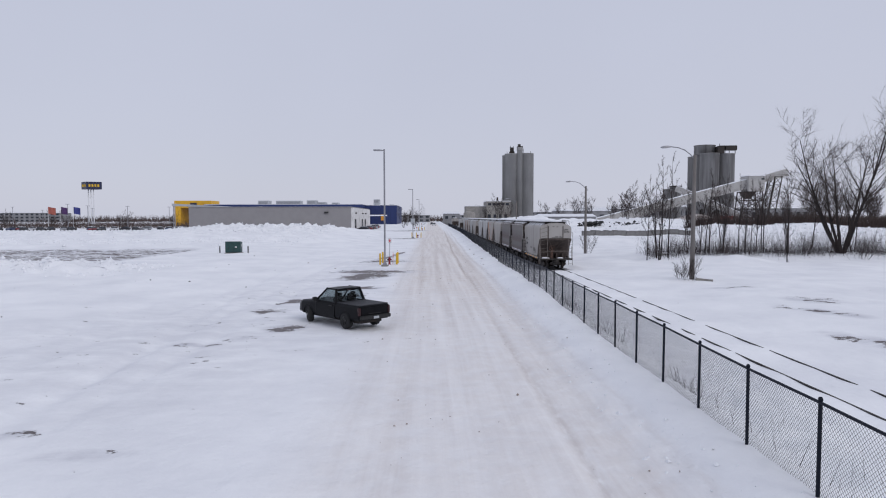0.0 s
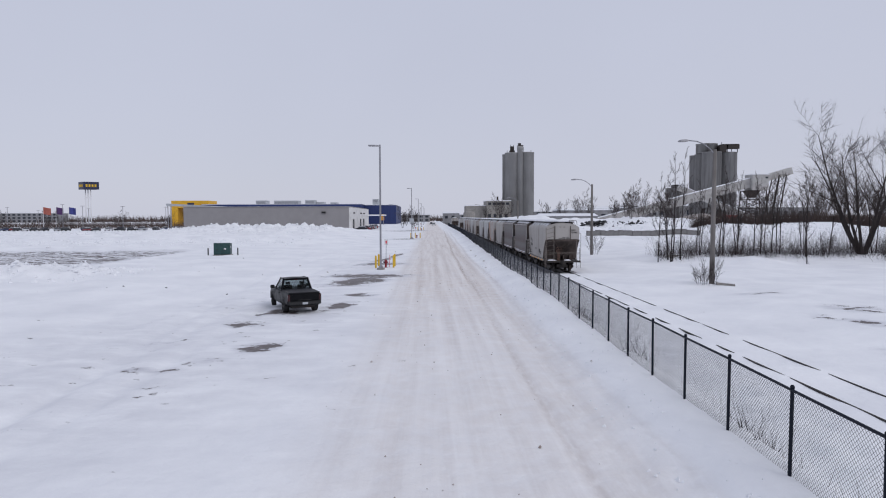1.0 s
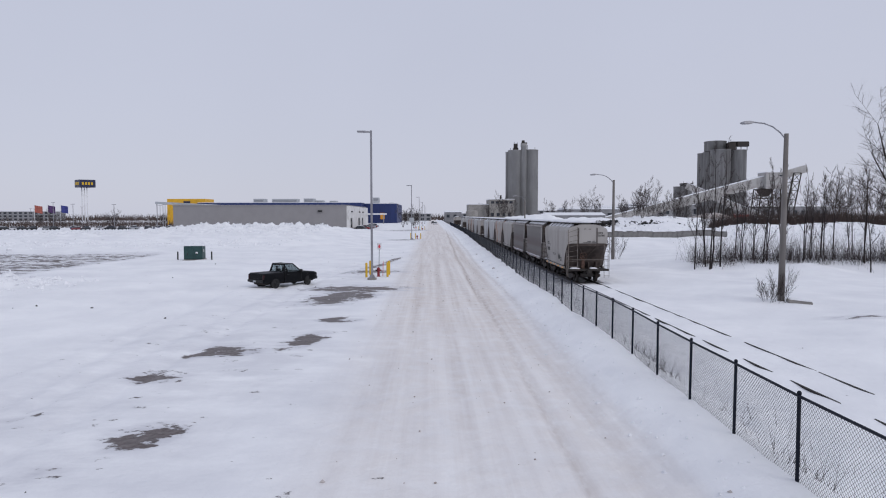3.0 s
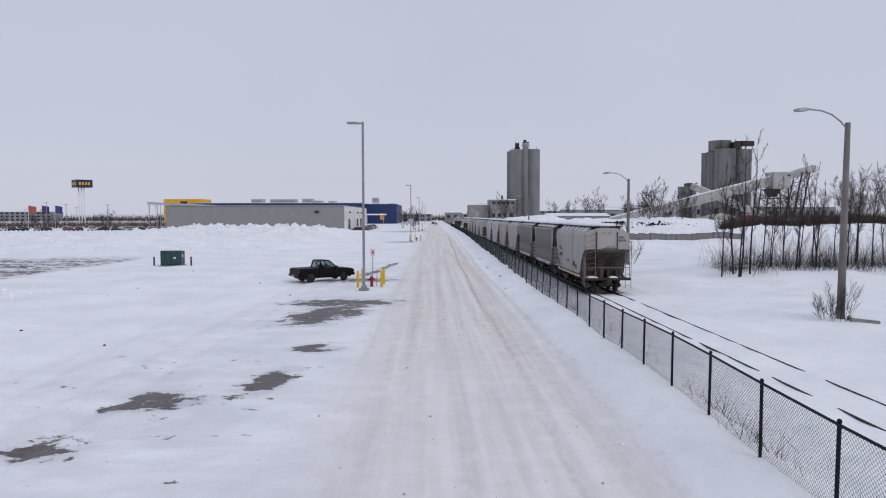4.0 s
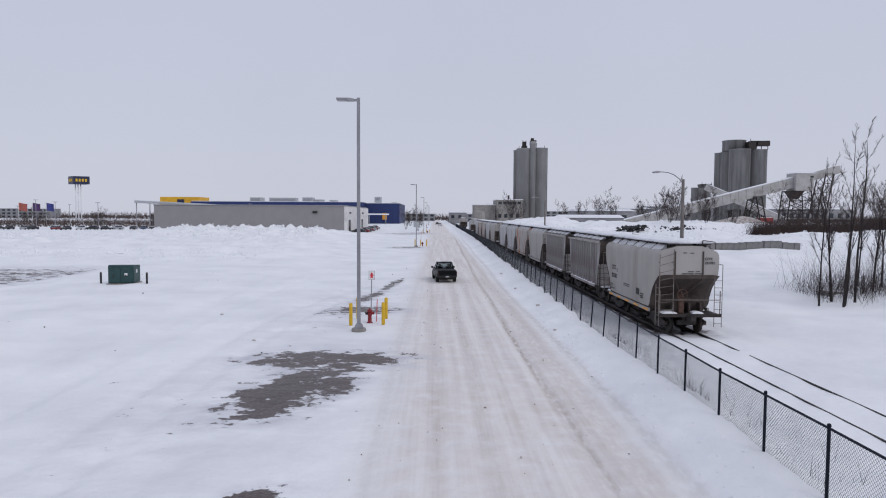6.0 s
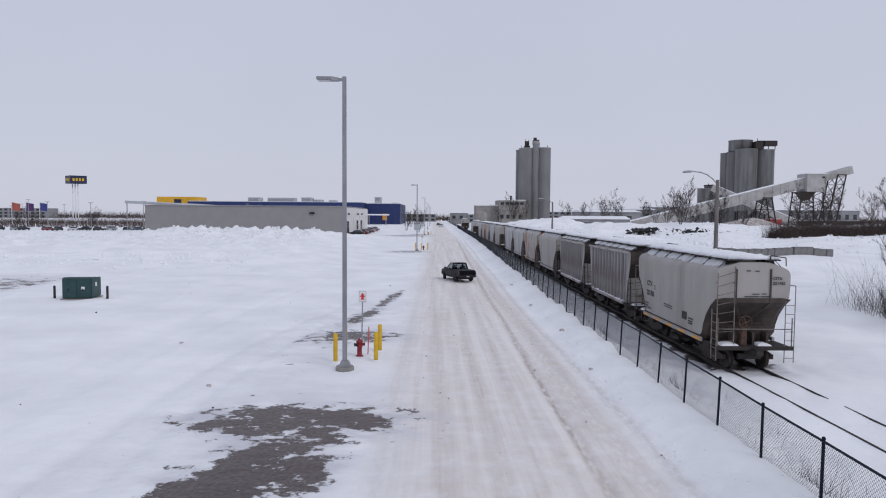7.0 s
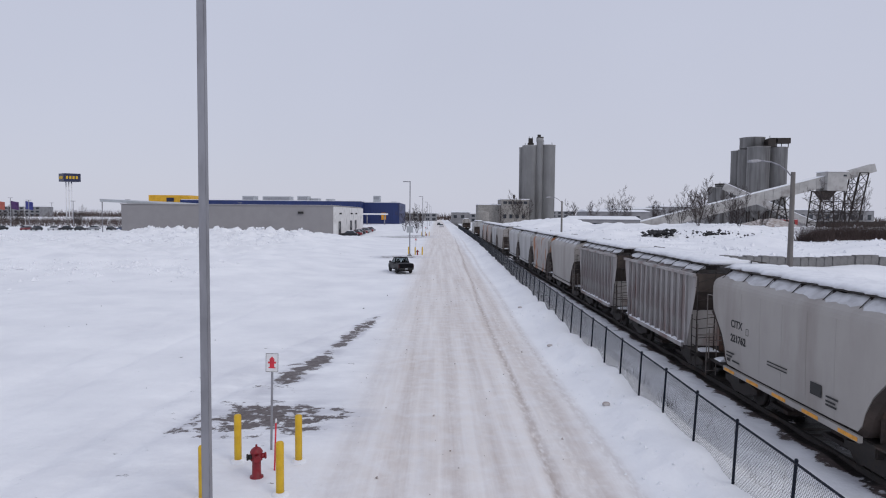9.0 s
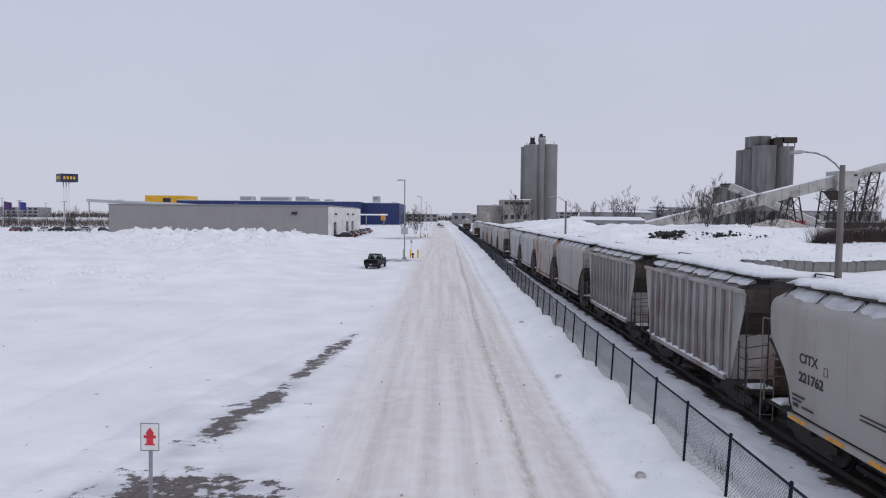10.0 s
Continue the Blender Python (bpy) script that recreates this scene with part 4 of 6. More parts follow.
        bm_tube(bm, (out * 1.58, f(-0.27), 2.9), (out * 1.58, f(-0.27), 3.5), 0.018, 0.018, 5)
        bm_tube(bm, (out * 1.58, f(-0.27), 3.5), (out * 1.50, f(0.0), 3.5), 0.018, 0.018, 5)
        part("corner_ladder", bm, LADDER if not ribbed else STEEL, car)
        bm = bmesh.new()
        x0 = -1.5 if end == 0 else 0.8
        ladder(bm, ((x0, f(-0.14), 1.05), (x0, f(-0.14), 4.0)), ((x0 + 0.7, f(-0.14), 1.05), (x0 + 0.7, f(-0.14), 4.25)), 8)
        for xx in (x0, x0 + 0.7):
            bm_tube(bm, (xx, f(-0.14), 3.6), (xx, f(0.05), 3.6), 0.02, 0.02, 5)
        part("end_ladder", bm, LADDER if not ribbed else STEEL, car)
        bm = bmesh.new()
        for z in (1.75,):
            bm_tube(bm, (-1.52, f(-0.24), z), (1.52, f(-0.24), z), 0.02, 0.02, 5)
        for x in (-1.5, 1.5):
            bm_tube(bm, (x, f(-0.24), 1.05), (x, f(-0.24), 2.2), 0.025, 0.025, 5)
        part("handrail", bm, LADDER, car)
    # brake wheel at the near end
    bm = bmesh.new()
    for k in range(16):
        a0, a1 = 6.28319 * k / 16, 6.28319 * (k + 1) / 16
        bm_tube(bm, (-0.37 + 0.26 * math.cos(a0), -0.22, 2.02 + 0.26 * math.sin(a0)), (-0.37 + 0.26 * math.cos(a1), -0.22, 2.02 + 0.26 * math.sin(a1)), 0.022, 0.022, 5)
    for k in range(4):
        a0 = 6.28319 * k / 4 + 0.4
        bm_tube(bm, (-0.37, -0.22, 2.02), (-0.37 + 0.26 * math.cos(a0), -0.22, 2.02 + 0.26 * math.sin(a0)), 0.018, 0.018, 5)
    bm_tube(bm, (-0.37, -0.24, 2.02), (-0.37, 0.3, 2.02), 0.05, 0.05, 8)
    bm_box(bm, -0.47, -0.25, -0.12, 0.12, 1.06, 1.9)
    part("brake_wheel", bm, RUST, car, "rusty brake wheel and gearbox")
    bm = bmesh.new()
    bm_pipe(bm, [(0.62, -0.02, crown + 0.02), (0.62, -0.12, crown + 0.28), (1.22, -0.12, crown + 0.20), (1.30, -0.02, crown - 0.14)], 0.022, 5)
    bm_pipe(bm, [(0.62, 0.5, crown + 0.02), (0.62, -0.12, crown + 0.28)], 0.018, 5)
    part("roof_grab_iron", bm, STEEL, car)
    for yc in (1.4, BODY - 1.4):
        bm = bmesh.new()
        bm_box(bm, -1.25, 1.25, yc - 0.35, yc + 0.35, 0.62, 0.98)
        bm_box(bm, -0.5, 0.5, yc - 1.3, yc + 1.3, 0.45, 0.7)
        part("bolster", bm, STEEL, car, "", 0.03)
    # sills, hoppers, underframe
    for sx in (-1, 1):
        bm = bmesh.new()
        bm_box(bm, sx * (W - 0.02) - 0.05, sx * (W - 0.02) + 0.05, 1.2, BODY - 1.2, 0.98, 1.14)
        part("side_sill", bm, paint, car)
    if stripes:
        for sx in (-1, 1):
            for k in range(5):
                bm = bmesh.new()
                x = sx * (W + 0.034)
                bm_box(bm, x - 0.006, x + 0.006, 1.25 + k * 1.6, 2.0 + k * 1.6, 1.0, 1.1)
                part("reflector", bm, STRIPE, car, "orange reflector strip")
    for yc in (3.4, BODY - 3.4):
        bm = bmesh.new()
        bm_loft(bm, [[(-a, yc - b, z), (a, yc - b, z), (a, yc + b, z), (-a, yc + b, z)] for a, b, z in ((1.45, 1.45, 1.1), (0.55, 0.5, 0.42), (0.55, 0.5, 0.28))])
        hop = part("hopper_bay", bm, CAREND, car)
        bm = bmesh.new()
        bm_box(bm, -0.75, 0.75, yc - 0.55, yc + 0.55, 0.2, 0.32)
        part("outlet_gate", bm, STEEL, hop)
    bm = bmesh.new()
    bm_box(bm, -0.25, 0.25, 0.0, BODY, 0.72, 1.0)
    bm_tube(bm, (0.9, 4.4, 0.85), (0.9, 5.8, 0.85), 0.2, 0.2, 10)
    bm_tube(bm, (-0.9, 1.5, 0.75), (-0.9, BODY - 1.5, 0.75), 0.04, 0.04, 6)
    part("underframe", bm, STEEL, car)
    wheel_truck(car, 1.4, BOGIE)
    wheel_truck(car, BODY - 1.4, BOGIE)
    # roof: hatch trough, running boards, snow
    bm = bmesh.new()
    bm_box(bm, -0.36, 0.36, 0.5, BODY - 0.5, crown - 0.05, crown + 0.12)
    part("roof_hatch", bm, paint, car, "", 0.03)
    for sx in (-1, 1):
        bm = bmesh.new()
        bm_box(bm, sx * 0.78 - 0.26, sx * 0.78 + 0.26, -0.1, BODY + 0.1, crown + 0.07, crown + 0.11)
        for k in range(7):
            yy = 0.3 + k * (BODY - 0.6) / 6
            bm_tube(bm, (sx * 0.98, yy, crown + 0.09), (sx * 1.42, yy, eave + 0.12), 0.014, 0.014, 4)
            bm_box(bm, sx * 0.78 - 0.24, sx * 0.78 + 0.20, yy - 0.015, yy + 0.015, crown - 0.12, crown + 0.07)
        part("running_board", bm, STEEL, car)
    bm = bmesh.new()
    cols = 40
    rows_ = []
    for j in range(cols + 1):
        yy = -0.05 + j * (BODY + 0.1) / cols
        row = []
        for x in (-1.02, -0.86, -0.5, 0.0, 0.5, 0.86, 1.02):
            e = abs(x) > 0.95
            row.append((x + (rng.uniform(-0.10, 0.10) if e else 0), yy, crown + 0.125 + (0 if e else (0.16 - 0.05 * abs(x) + rng.uniform(-0.03, 0.05)))))
        rows_.append(row + [(0.9, yy, crown + 0.121), (-0.9, yy, crown + 0.121)])
    bm_loft(bm, rows_)
    snow = part("roof_snow", bm, CAP, car, "uneven snow along the roof")
    for p in snow.data.polygons:
        p.use_smooth = True
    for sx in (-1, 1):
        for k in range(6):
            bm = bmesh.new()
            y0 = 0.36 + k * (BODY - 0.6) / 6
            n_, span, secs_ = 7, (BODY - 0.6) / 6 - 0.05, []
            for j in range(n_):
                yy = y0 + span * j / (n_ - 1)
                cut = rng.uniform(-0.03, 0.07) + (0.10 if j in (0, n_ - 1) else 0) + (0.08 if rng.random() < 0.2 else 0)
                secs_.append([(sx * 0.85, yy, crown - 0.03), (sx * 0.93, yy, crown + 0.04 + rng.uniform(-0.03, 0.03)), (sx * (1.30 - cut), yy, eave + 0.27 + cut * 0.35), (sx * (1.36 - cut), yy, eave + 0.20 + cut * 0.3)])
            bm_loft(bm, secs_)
            part("eave_snow", bm, GREYSNOW, car)
    return car


FACE = Matrix(((0, 0, -1, 0), (-1, 0, 0, 0), (0, 1, 0, 0), (0, 0, 0, 1)))
END_FACE = Matrix(((1, 0, 0, 0), (0, 0, -1, 0), (0, 1, 0, 0), (0, 0, 0, 1)))


def build_train():
    lead = hopper_car(59.3, CARGREY, False, "smooth grey covered hopper with stencilled number and orange reflectors", 1, True)
    x = -1.565
    words("CITX", 0.36, INK, lead, Matrix.Translation((x, 8.08, 2.62)) @ FACE)
    words("221762", 0.36, INK, lead, Matrix.Translation((x, 8.08, 2.12)) @ FACE)
    words("CITX", 0.17, INK, lead, Matrix.Translation((0.78, -0.03, 3.72)) @ END_FACE)
    words("221762", 0.17, INK, lead, Matrix.Translation((0.78, -0.03, 3.52)) @ END_FACE)
    # small stencils that cannot be read
    for y, z, w, h in ((8.35, 1.66, 0.55, 0.05), (8.35, 1.54, 0.42, 0.05), (8.30, 1.38, 0.22, 0.10), (7.90, 1.42, 0.5, 0.05), (7.00, 2.5, 0.16, 0.012), (7.00, 2.71, 0.16, 0.012), (7.00, 2.5, 0.012, 0.22), (6.85, 2.5, 0.012, 0.22), (5.60, 1.95, 1.1, 0.035), (5.60, 1.85, 1.1, 0.035), (3.30, 1.62, 0.5, 0.34), (2.60, 1.72, 0.5, 0.05), (2.60, 1.6, 0.4, 0.05), (2.60, 1.5, 0.45, 0.05)):
        bm = bmesh.new()
        bm_box(bm, x - 0.004, x + 0.004, y - w, y, z, z + h)
        part("stencil_bar", bm, INK, lead)
    for sx, z, w in ((-0.3, 4.06, 0.18), (0.05, 4.05, 0.18), (-0.05, 3.12, 0.3), (0.35, 3.13, 0.2), (-0.35, 3.02, 0.6), (0.3, 3.02, 0.35)):
        bm = bmesh.new()
        bm_box(bm, sx, sx + w, -0.028, -0.02, z, z + 0.035)
        part("stencil_bar", bm, INK, lead)
    grey, rusty, pale, orange = ("smooth grey covered hopper with snow on its roof", "ribbed grey hopper streaked with rust, snow on top", "smooth pale covered hopper with snow on its roof", "covered hopper with peeling orange paint, snow on top")
    kinds = [(CARRUST, True, rusty), (CARRUST, True, rusty), (CARGREY, False, grey), (CARORANGE, False, orange), (CARLIGHT, False, pale), (CARLIGHT, False, pale)]
    for k, (m, rib, lab) in enumerate(kinds):
        hopper_car(59.3 + CAR * (k + 1), m, rib, lab, 10 + k)
    for k, (m, rib, lab) in enumerate([(CARGREY, False, grey), (CARLIGHT, False, pale), (CARORANGE, False, orange), (CARORANGE, False, orange), (CARLIGHT, False, pale)]):
        hopper_car(144.5 + CAR * k, m, rib, lab, 20 + k)
    hopper_car(222, CARLIGHT, False, pale, 30)
    hopper_car(300, CARGREY, False, grey, 31)


build_train()


REDBOX = surface("faded_red_paint", (0.36, 0.035, 0.035), (0.28, 0.03, 0.03), 0.55, scale=3, stain=(0.20, 0.03, 0.025))


def container():
    box = thing("freight_container", pose(144, 303, level(144, 303), 0, 0, 12), "red corrugated steel freight container behind the snow banks", "container")
    bm = bmesh.new()
    steps = [(-3.0 + 0.15 * k, -1.2 + (0.04 if k % 4 < 2 else 0)) for k in range(41)]
    bm_loft(bm, [[(x, y, 0.1), (x, -y, 0.1), (x, -y, 2.5), (x, y, 2.5)] for x, y in steps])
    part("body", bm, REDBOX, box)
    for x in (-3.0, 3.0):
        for y in (-1.19, 1.19):
            bm = bmesh.new()
            bm_box(bm, x - 0.08, x + 0.08, y - 0.08, y + 0.08, 0, 2.59)
            part("corner_post", bm, REDBOX, box)
    bm = bmesh.new()
    bm_box(bm, -2.95, 2.95, -1.15, 1.15, 2.5, 2.68)
    part("roof_snow", bm, CAP, box, "", 0.06)


container()


# ---- lamps, bollards, hydrants, signs ----
def lot_lamp(x, y, h=10.7):
    lamp = thing("parking_lamp", pose(x, y, level(x, y)), "tall square grey steel lamp post with a flat lamp head", "lamp post", "parking lamps")
    bm = bmesh.new()
    bm_lathe(bm, [(0.34, -0.3), (0.34, 0.10), (0.32, 0.14)], 24)
    part("footing", bm, CONC, lamp)
    bm = bmesh.new()
    bm_loft(bm, [[(-a, -a, z), (a, -a, z), (a, a, z), (-a, a, z)] for a, z in ((0.20, 0.13), (0.19, 0.20), (0.13, 0.34), (0.12, 0.36))])
    part("base_cover", bm, GALV, lamp, "", 0.01)
    bm = bmesh.new()
    bm_loft(bm, [[(-a, -a, z), (a, -a, z), (a, a, z), (-a, a, z)] for a, z in ((0.078, 0.14), (0.068, h))])
    part("pole", bm, GALV, lamp, "", 0.012)
    bm = bmesh.new()
    bm_box(bm, -0.22, -0.05, -0.05, 0.05, h - 0.16, h - 0.06)
    part("bracket", bm, GALV, lamp)
    bm = bmesh.new()
    bm_loft(bm, [[(xx, -w, z0), (xx, w, z0), (xx, w, z1), (xx, -w, z1)] for xx, w, z0, z1 in ((-0.2, 0.10, h - 0.16, h - 0.05), (-0.42, 0.19, h - 0.15, h - 0.03), (-0.98, 0.19, h - 0.12, h - 0.03))])
    head = part("lamp_head", bm, GALV, lamp, "flat grey lamp head")
    bm = bmesh.new()
    bm_box(bm, -0.94, -0.5, -0.15, 0.15, h - 0.165, h - 0.13)
    part("lens", bm, CLEARLENS, head)
    return lamp


def street_lamp(x, y, h, foot=-0.3, lean=0.0, arm=2.6):
    lamp = thing("street_lamp", pose(x, y, level(x, y) + foot, 0, lean), "old grey street lamp with a curved arm and cobra head", "street lamp", "street lamps beside the track")
    bm = bmesh.new()
    bm_tube(bm, (0, 0, 0), (0, 0, h), 0.19, 0.12, 14)
    part("pole", bm, WOODPOLE, lamp, "weathered grey pole")
    bm = bmesh.new()
    pts = [(0, 0, h - 0.35), (-0.35, 0, h + 0.05), (-0.8, 0, h + 0.38), (-1.3, 0, h + 0.56), (-1.9, 0, h + 0.62)]
    bm_pipe(bm, pts, 0.04, 8)
    part("arm", bm, GALV, lamp)
    bm = bmesh.new()
    bm_loft(bm, [[(xx, -w, z0), (xx, w, z0), (xx, w * 0.6, z1), (xx, -w * 0.6, z1)] for xx, w, z0, z1 in ((-1.85, 0.06, h + 0.58, h + 0.66), (-2.1, 0.15, h + 0.52, h + 0.70), (-2.45, 0.17, h + 0.50, h + 0.67), (-2.65, 0.08, h + 0.53, h + 0.60))])
    part("lamp_head", bm, GALV, lamp, "cobra-shaped lamp head", 0.02)
    return lamp


def bollard(x, y, h=1.15):
    b = thing("bollard", pose(x, y, level(x, y)), "yellow steel bollard with a domed top standing in snow", "bollard", "bollards round the hydrants")
    bm = bmesh.new()
    bm_lathe(bm, [(0.085, -0.3), (0.085, h - 0.05), (0.07, h - 0.015), (0.03, h)], 18)
    part("post", bm, BOLLARD, b)
    bm = bmesh.new()
    bm_lathe(bm, [(0.20, -0.1), (0.18, 0.03), (0.10, 0.06)], 14)
    part("snow_collar", bm, CAP, b)
    return b


def hydrant(x, y):
    hy = thing("fire_hydrant", pose(x, y, level(x, y), 0, 0, 20), "dark red cast fire hydrant with capped outlets", "fire hydrant", "fire hydrants")
    bm = bmesh.new()
    bm_lathe(bm, [(0.15, -0.1), (0.15, 0.03), (0.10, 0.05), (0.095, 0.38), (0.13, 0.40), (0.13, 0.44), (0.115, 0.45), (0.115, 0.56), (0.14, 0.57), (0.14, 0.60), (0.10, 0.66), (0.05, 0.69), (0.03, 0.70)], 20)
    part("barrel", bm, HYDRED, hy)
    bm = bmesh.new()
    bm_tube(bm, (0, 0, 0.69), (0, 0, 0.75), 0.025, 0.025, 5)
    part("top_nut", bm, HYDRED, hy)
    for d in ((-1, 0), (1, 0), (0, -1)):
        bm = bmesh.new()
        bm_tube(bm, (d[0] * 0.08, d[1] * 0.08, 0.48), (d[0] * 0.18, d[1] * 0.18, 0.48), 0.06, 0.06, 12)
        bm_tube(bm, (d[0] * 0.18, d[1] * 0.18, 0.48), (d[0] * 0.215, d[1] * 0.215, 0.48), 0.075, 0.07, 12)
        part("outlet", bm, TRIM if d[0] == -1 else HYDRED, hy)
    return hy


def hydrant_sign(x, y):
    sg = thing("hydrant_sign", pose(x, y, level(x, y), 0, 1.0), "white sign with a red hydrant symbol on a thin steel post", "sign", "hydrant signs")
    bm = bmesh.new()
    bm_box(bm, -0.025, 0.025, -0.02, 0.02, -0.3, 2.35)
    part("post", bm, GALV, sg)
    bm = bmesh.new()
    bm_box(bm, -0.16, 0.16, -0.032, -0.024, 1.98, 2.46)
    plate = part("plate", bm, SIGNWHITE, sg, "white sign plate", 0.002)
    bm = bmesh.new()
    for a, b, c, d in ((-0.15, 0.15, 2.445, 2.452), (-0.15, 0.15, 1.99, 1.997), (-0.152, -0.145, 1.99, 2.452), (0.145, 0.152, 1.99, 2.452)):
        bm_box(bm, a, b, -0.036, -0.030, c, d)
    part("border", bm, INK, plate)
    bm = bmesh.new()
    z = 2.08
    for a, b, c, d in ((-0.085, 0.085, 0, 0.03), (-0.055, 0.055, 0.03, 0.20), (-0.10, 0.10, 0.12, 0.17), (-0.065, 0.065, 0.20, 0.225), (-0.045, 0.045, 0.225, 0.26), (-0.02, 0.02, 0.26, 0.29)):
        bm_box(bm, a, b, -0.036 - 0.002 * (b > 0.09), -0.030 - 0.002 * (b > 0.09), z + c + 0.0005, z + d - 0.0005)
    part("symbol", bm, MARKER, plate, "red hydrant symbol")
    return sg


def marker(x, y):
    mk = thing("snow_marker", pose(x, y, level(x, y), 0, 2), "thin red plastic snow marker rod", "marker rod", "snow markers")
    bm = bmesh.new()
    bm_tube(bm, (0, 0, -0.2), (0, 0, 1.12), 0.02, 0.02, 8)
    part("rod", bm, MARKER, mk)
    bm = bmesh.new()
    bm_tube(bm, (0, 0, 1.12), (0, 0, 1.22), 0.021, 0.018, 8)
    part("tip", bm, SIGNWHITE, mk)


lot_lamp(-4.07, 57.2)
for y in (134.2, 211.2, 288, 365, 442):
    lot_lamp(-3.6, y, 10.5)
bm = bmesh.new()
bm_box(bm, -0.45, 0.45, -0.14, -0.10, 3.3, 4.2)
whole("pole_sign", bm, UNITGREY, "grey metal sign plate fixed to a lamp post", "sign", m=pose(-3.6, 134.2, 0))
for dx, dy in ((-4.60, 58.4), (-3.05, 58.6), (-4.50, 60.4), (-3.05, 60.4)):
    bollard(dx, dy)
hydrant(-3.8, 59.5)
hydrant_sign(-3.9, 61.15)
marker(-3.5, 59.9)
for y0 in (136.0, 213.5):
    for dx, dy in ((-2.9, 0), (-1.9, 0), (-3.9, 1.2), (-1.9, 1.4)):
        bollard(dx, y0 + dy)
    hydrant(-2.6, y0 + 0.8)
    hydrant_sign(-2.9, y0 + 2)
street_lamp(20.25, 47.2, 9.6, -0.1, 0.4)
street_lamp(20.4, 81.4, 9.4, -0.6, 0)
street_lamp(20.4, 148, 8.9, -0.6, 0)
street_lamp(20.4, 250, 9.0, -0.6, 0)


def transformer():
    tr = thing("transformer_cabinet", pose(-23.1, 74.2, level(-23.1, 74.2) + 0.02, 0, 0, 8), "dark green padmount transformer cabinet dusted with snow", "transformer")
    bm = bmesh.new()
    bm_box(bm, -0.95, 0.95, -0.85, 0.85, -0.5, 0.03)
    part("concrete_pad", bm, CONC, tr)
    bm = bmesh.new()
    bm_loft(bm, [[(x, -0.75, 0.06), (x, 0.75, 0.06), (x, 0.75, 1.26), (x, -0.6, 1.36), (x, -0.75, 1.28)] for x in (-0.86, 0.86)])
    body = part("cabinet", bm, GREENBOX, tr, "", 0.02)
    for x in (-0.42, 0.42):
        bm = bmesh.new()
        bm_box(bm, x - 0.40, x + 0.40, -0.775, -0.745, 0.12, 1.2)
        door = part("door", bm, GREENBOX, tr, "", 0.008)
        bm = bmesh.new()
        bm_box(bm, x - 0.12, x - 0.04, -0.80, -0.77, 0.5, 0.66)
        part("handle", bm, STEEL, door)
    bm = bmesh.new()
    bm_box(bm, 0.25, 0.45, -0.782, -0.774, 0.6, 0.78)
    part("warning_label", bm, SIGNWHITE, tr)
    bm = bmesh.new()
    bm_box(bm, 0.855, 0.875, -0.2, 0.05, 0.75, 1.0)
    part("side_plate", bm, SIGNWHITE, tr)
    bm = bmesh.new()
    bm_loft(bm, [[(x, y, 1.26 + d) for x, y, d in ((-0.84, 0.74, 0.0), (0.84, 0.74, 0.0), (0.84, 0.2, 0.04), (-0.84, 0.3, 0.03))], [(x, y, 1.32 + d) for x, y, d in ((-0.78, 0.70, 0.0), (0.78, 0.70, 0.0), (0.78, 0.26, 0.03), (-0.78, 0.36, 0.02))]])
    part("top_snow", bm, CAP, tr)
    for x in (-1.55, 1.75):
        bm = bmesh.new()
        bm_lathe(bm, [(0.07, -0.5), (0.07, 0.78), (0.03, 0.82)], 12)
        whole("guard_post", bm, TRIM, "short dark guard post beside the transformer", "post", "guard posts", m=pose(-23.1 + x, 74.2 - 0.3, level(-23.1, 74.2)))


transformer()


# ---- pylon sign, flags, far poles ----
def pylon():
    py = thing("pylon_sign", pose(-292, 551.6, 0), "tall store pylon with a navy box and yellow lettering blocks", "sign")
    for x in (-2.2, 0, 2.2):
        bm = bmesh.new()
        bm_tube(bm, (x, 0, -1), (x, 0, 29), 0.42, 0.42, 8)
        part("mast", bm, SIGNWHITE, py)
    for z in (6, 14, 22):
        bm = bmesh.new()
        bm_tube(bm, (-2.2, 0, z), (2.2, 0, z), 0.2, 0.2, 6)
        part("cross_tie", bm, SIGNWHITE, py)
    bm = bmesh.new()
    bm_loft(bm, [[(-9, 2, z), (-1, -5, z), (9, 1, z), (1, 8, z)] for z in (28.8, 35.2)])
    box = part("sign_box", bm, NAVY, py, "navy sign box")
    for p, q in (((-9, 2), (-1, -5)), ((-1, -5), (9, 1))):
        a, b = Vector((*p, 0)), Vector((*q, 0))
        n_ = (b - a).cross(Vector((0, 0, 1))).normalized() * 0.12
        for k in range(4):
            u0, u1 = 0.14 + k * 0.19, 0.14 + k * 0.19 + 0.12
            c0, c1 = a.lerp(b, u0) + n_, a.lerp(b, u1) + n_
            bm = bmesh.new()
            bm_loft(bm, [[(c0.x, c0.y, z), (c1.x, c1.y, z), (c1.x - n_.x, c1.y - n_.y, z), (c0.x - n_.x, c0.y - n_.y, z)] for z in (30.9, 33.1)])
            part("lettering_block", bm, BOLLARD, box)


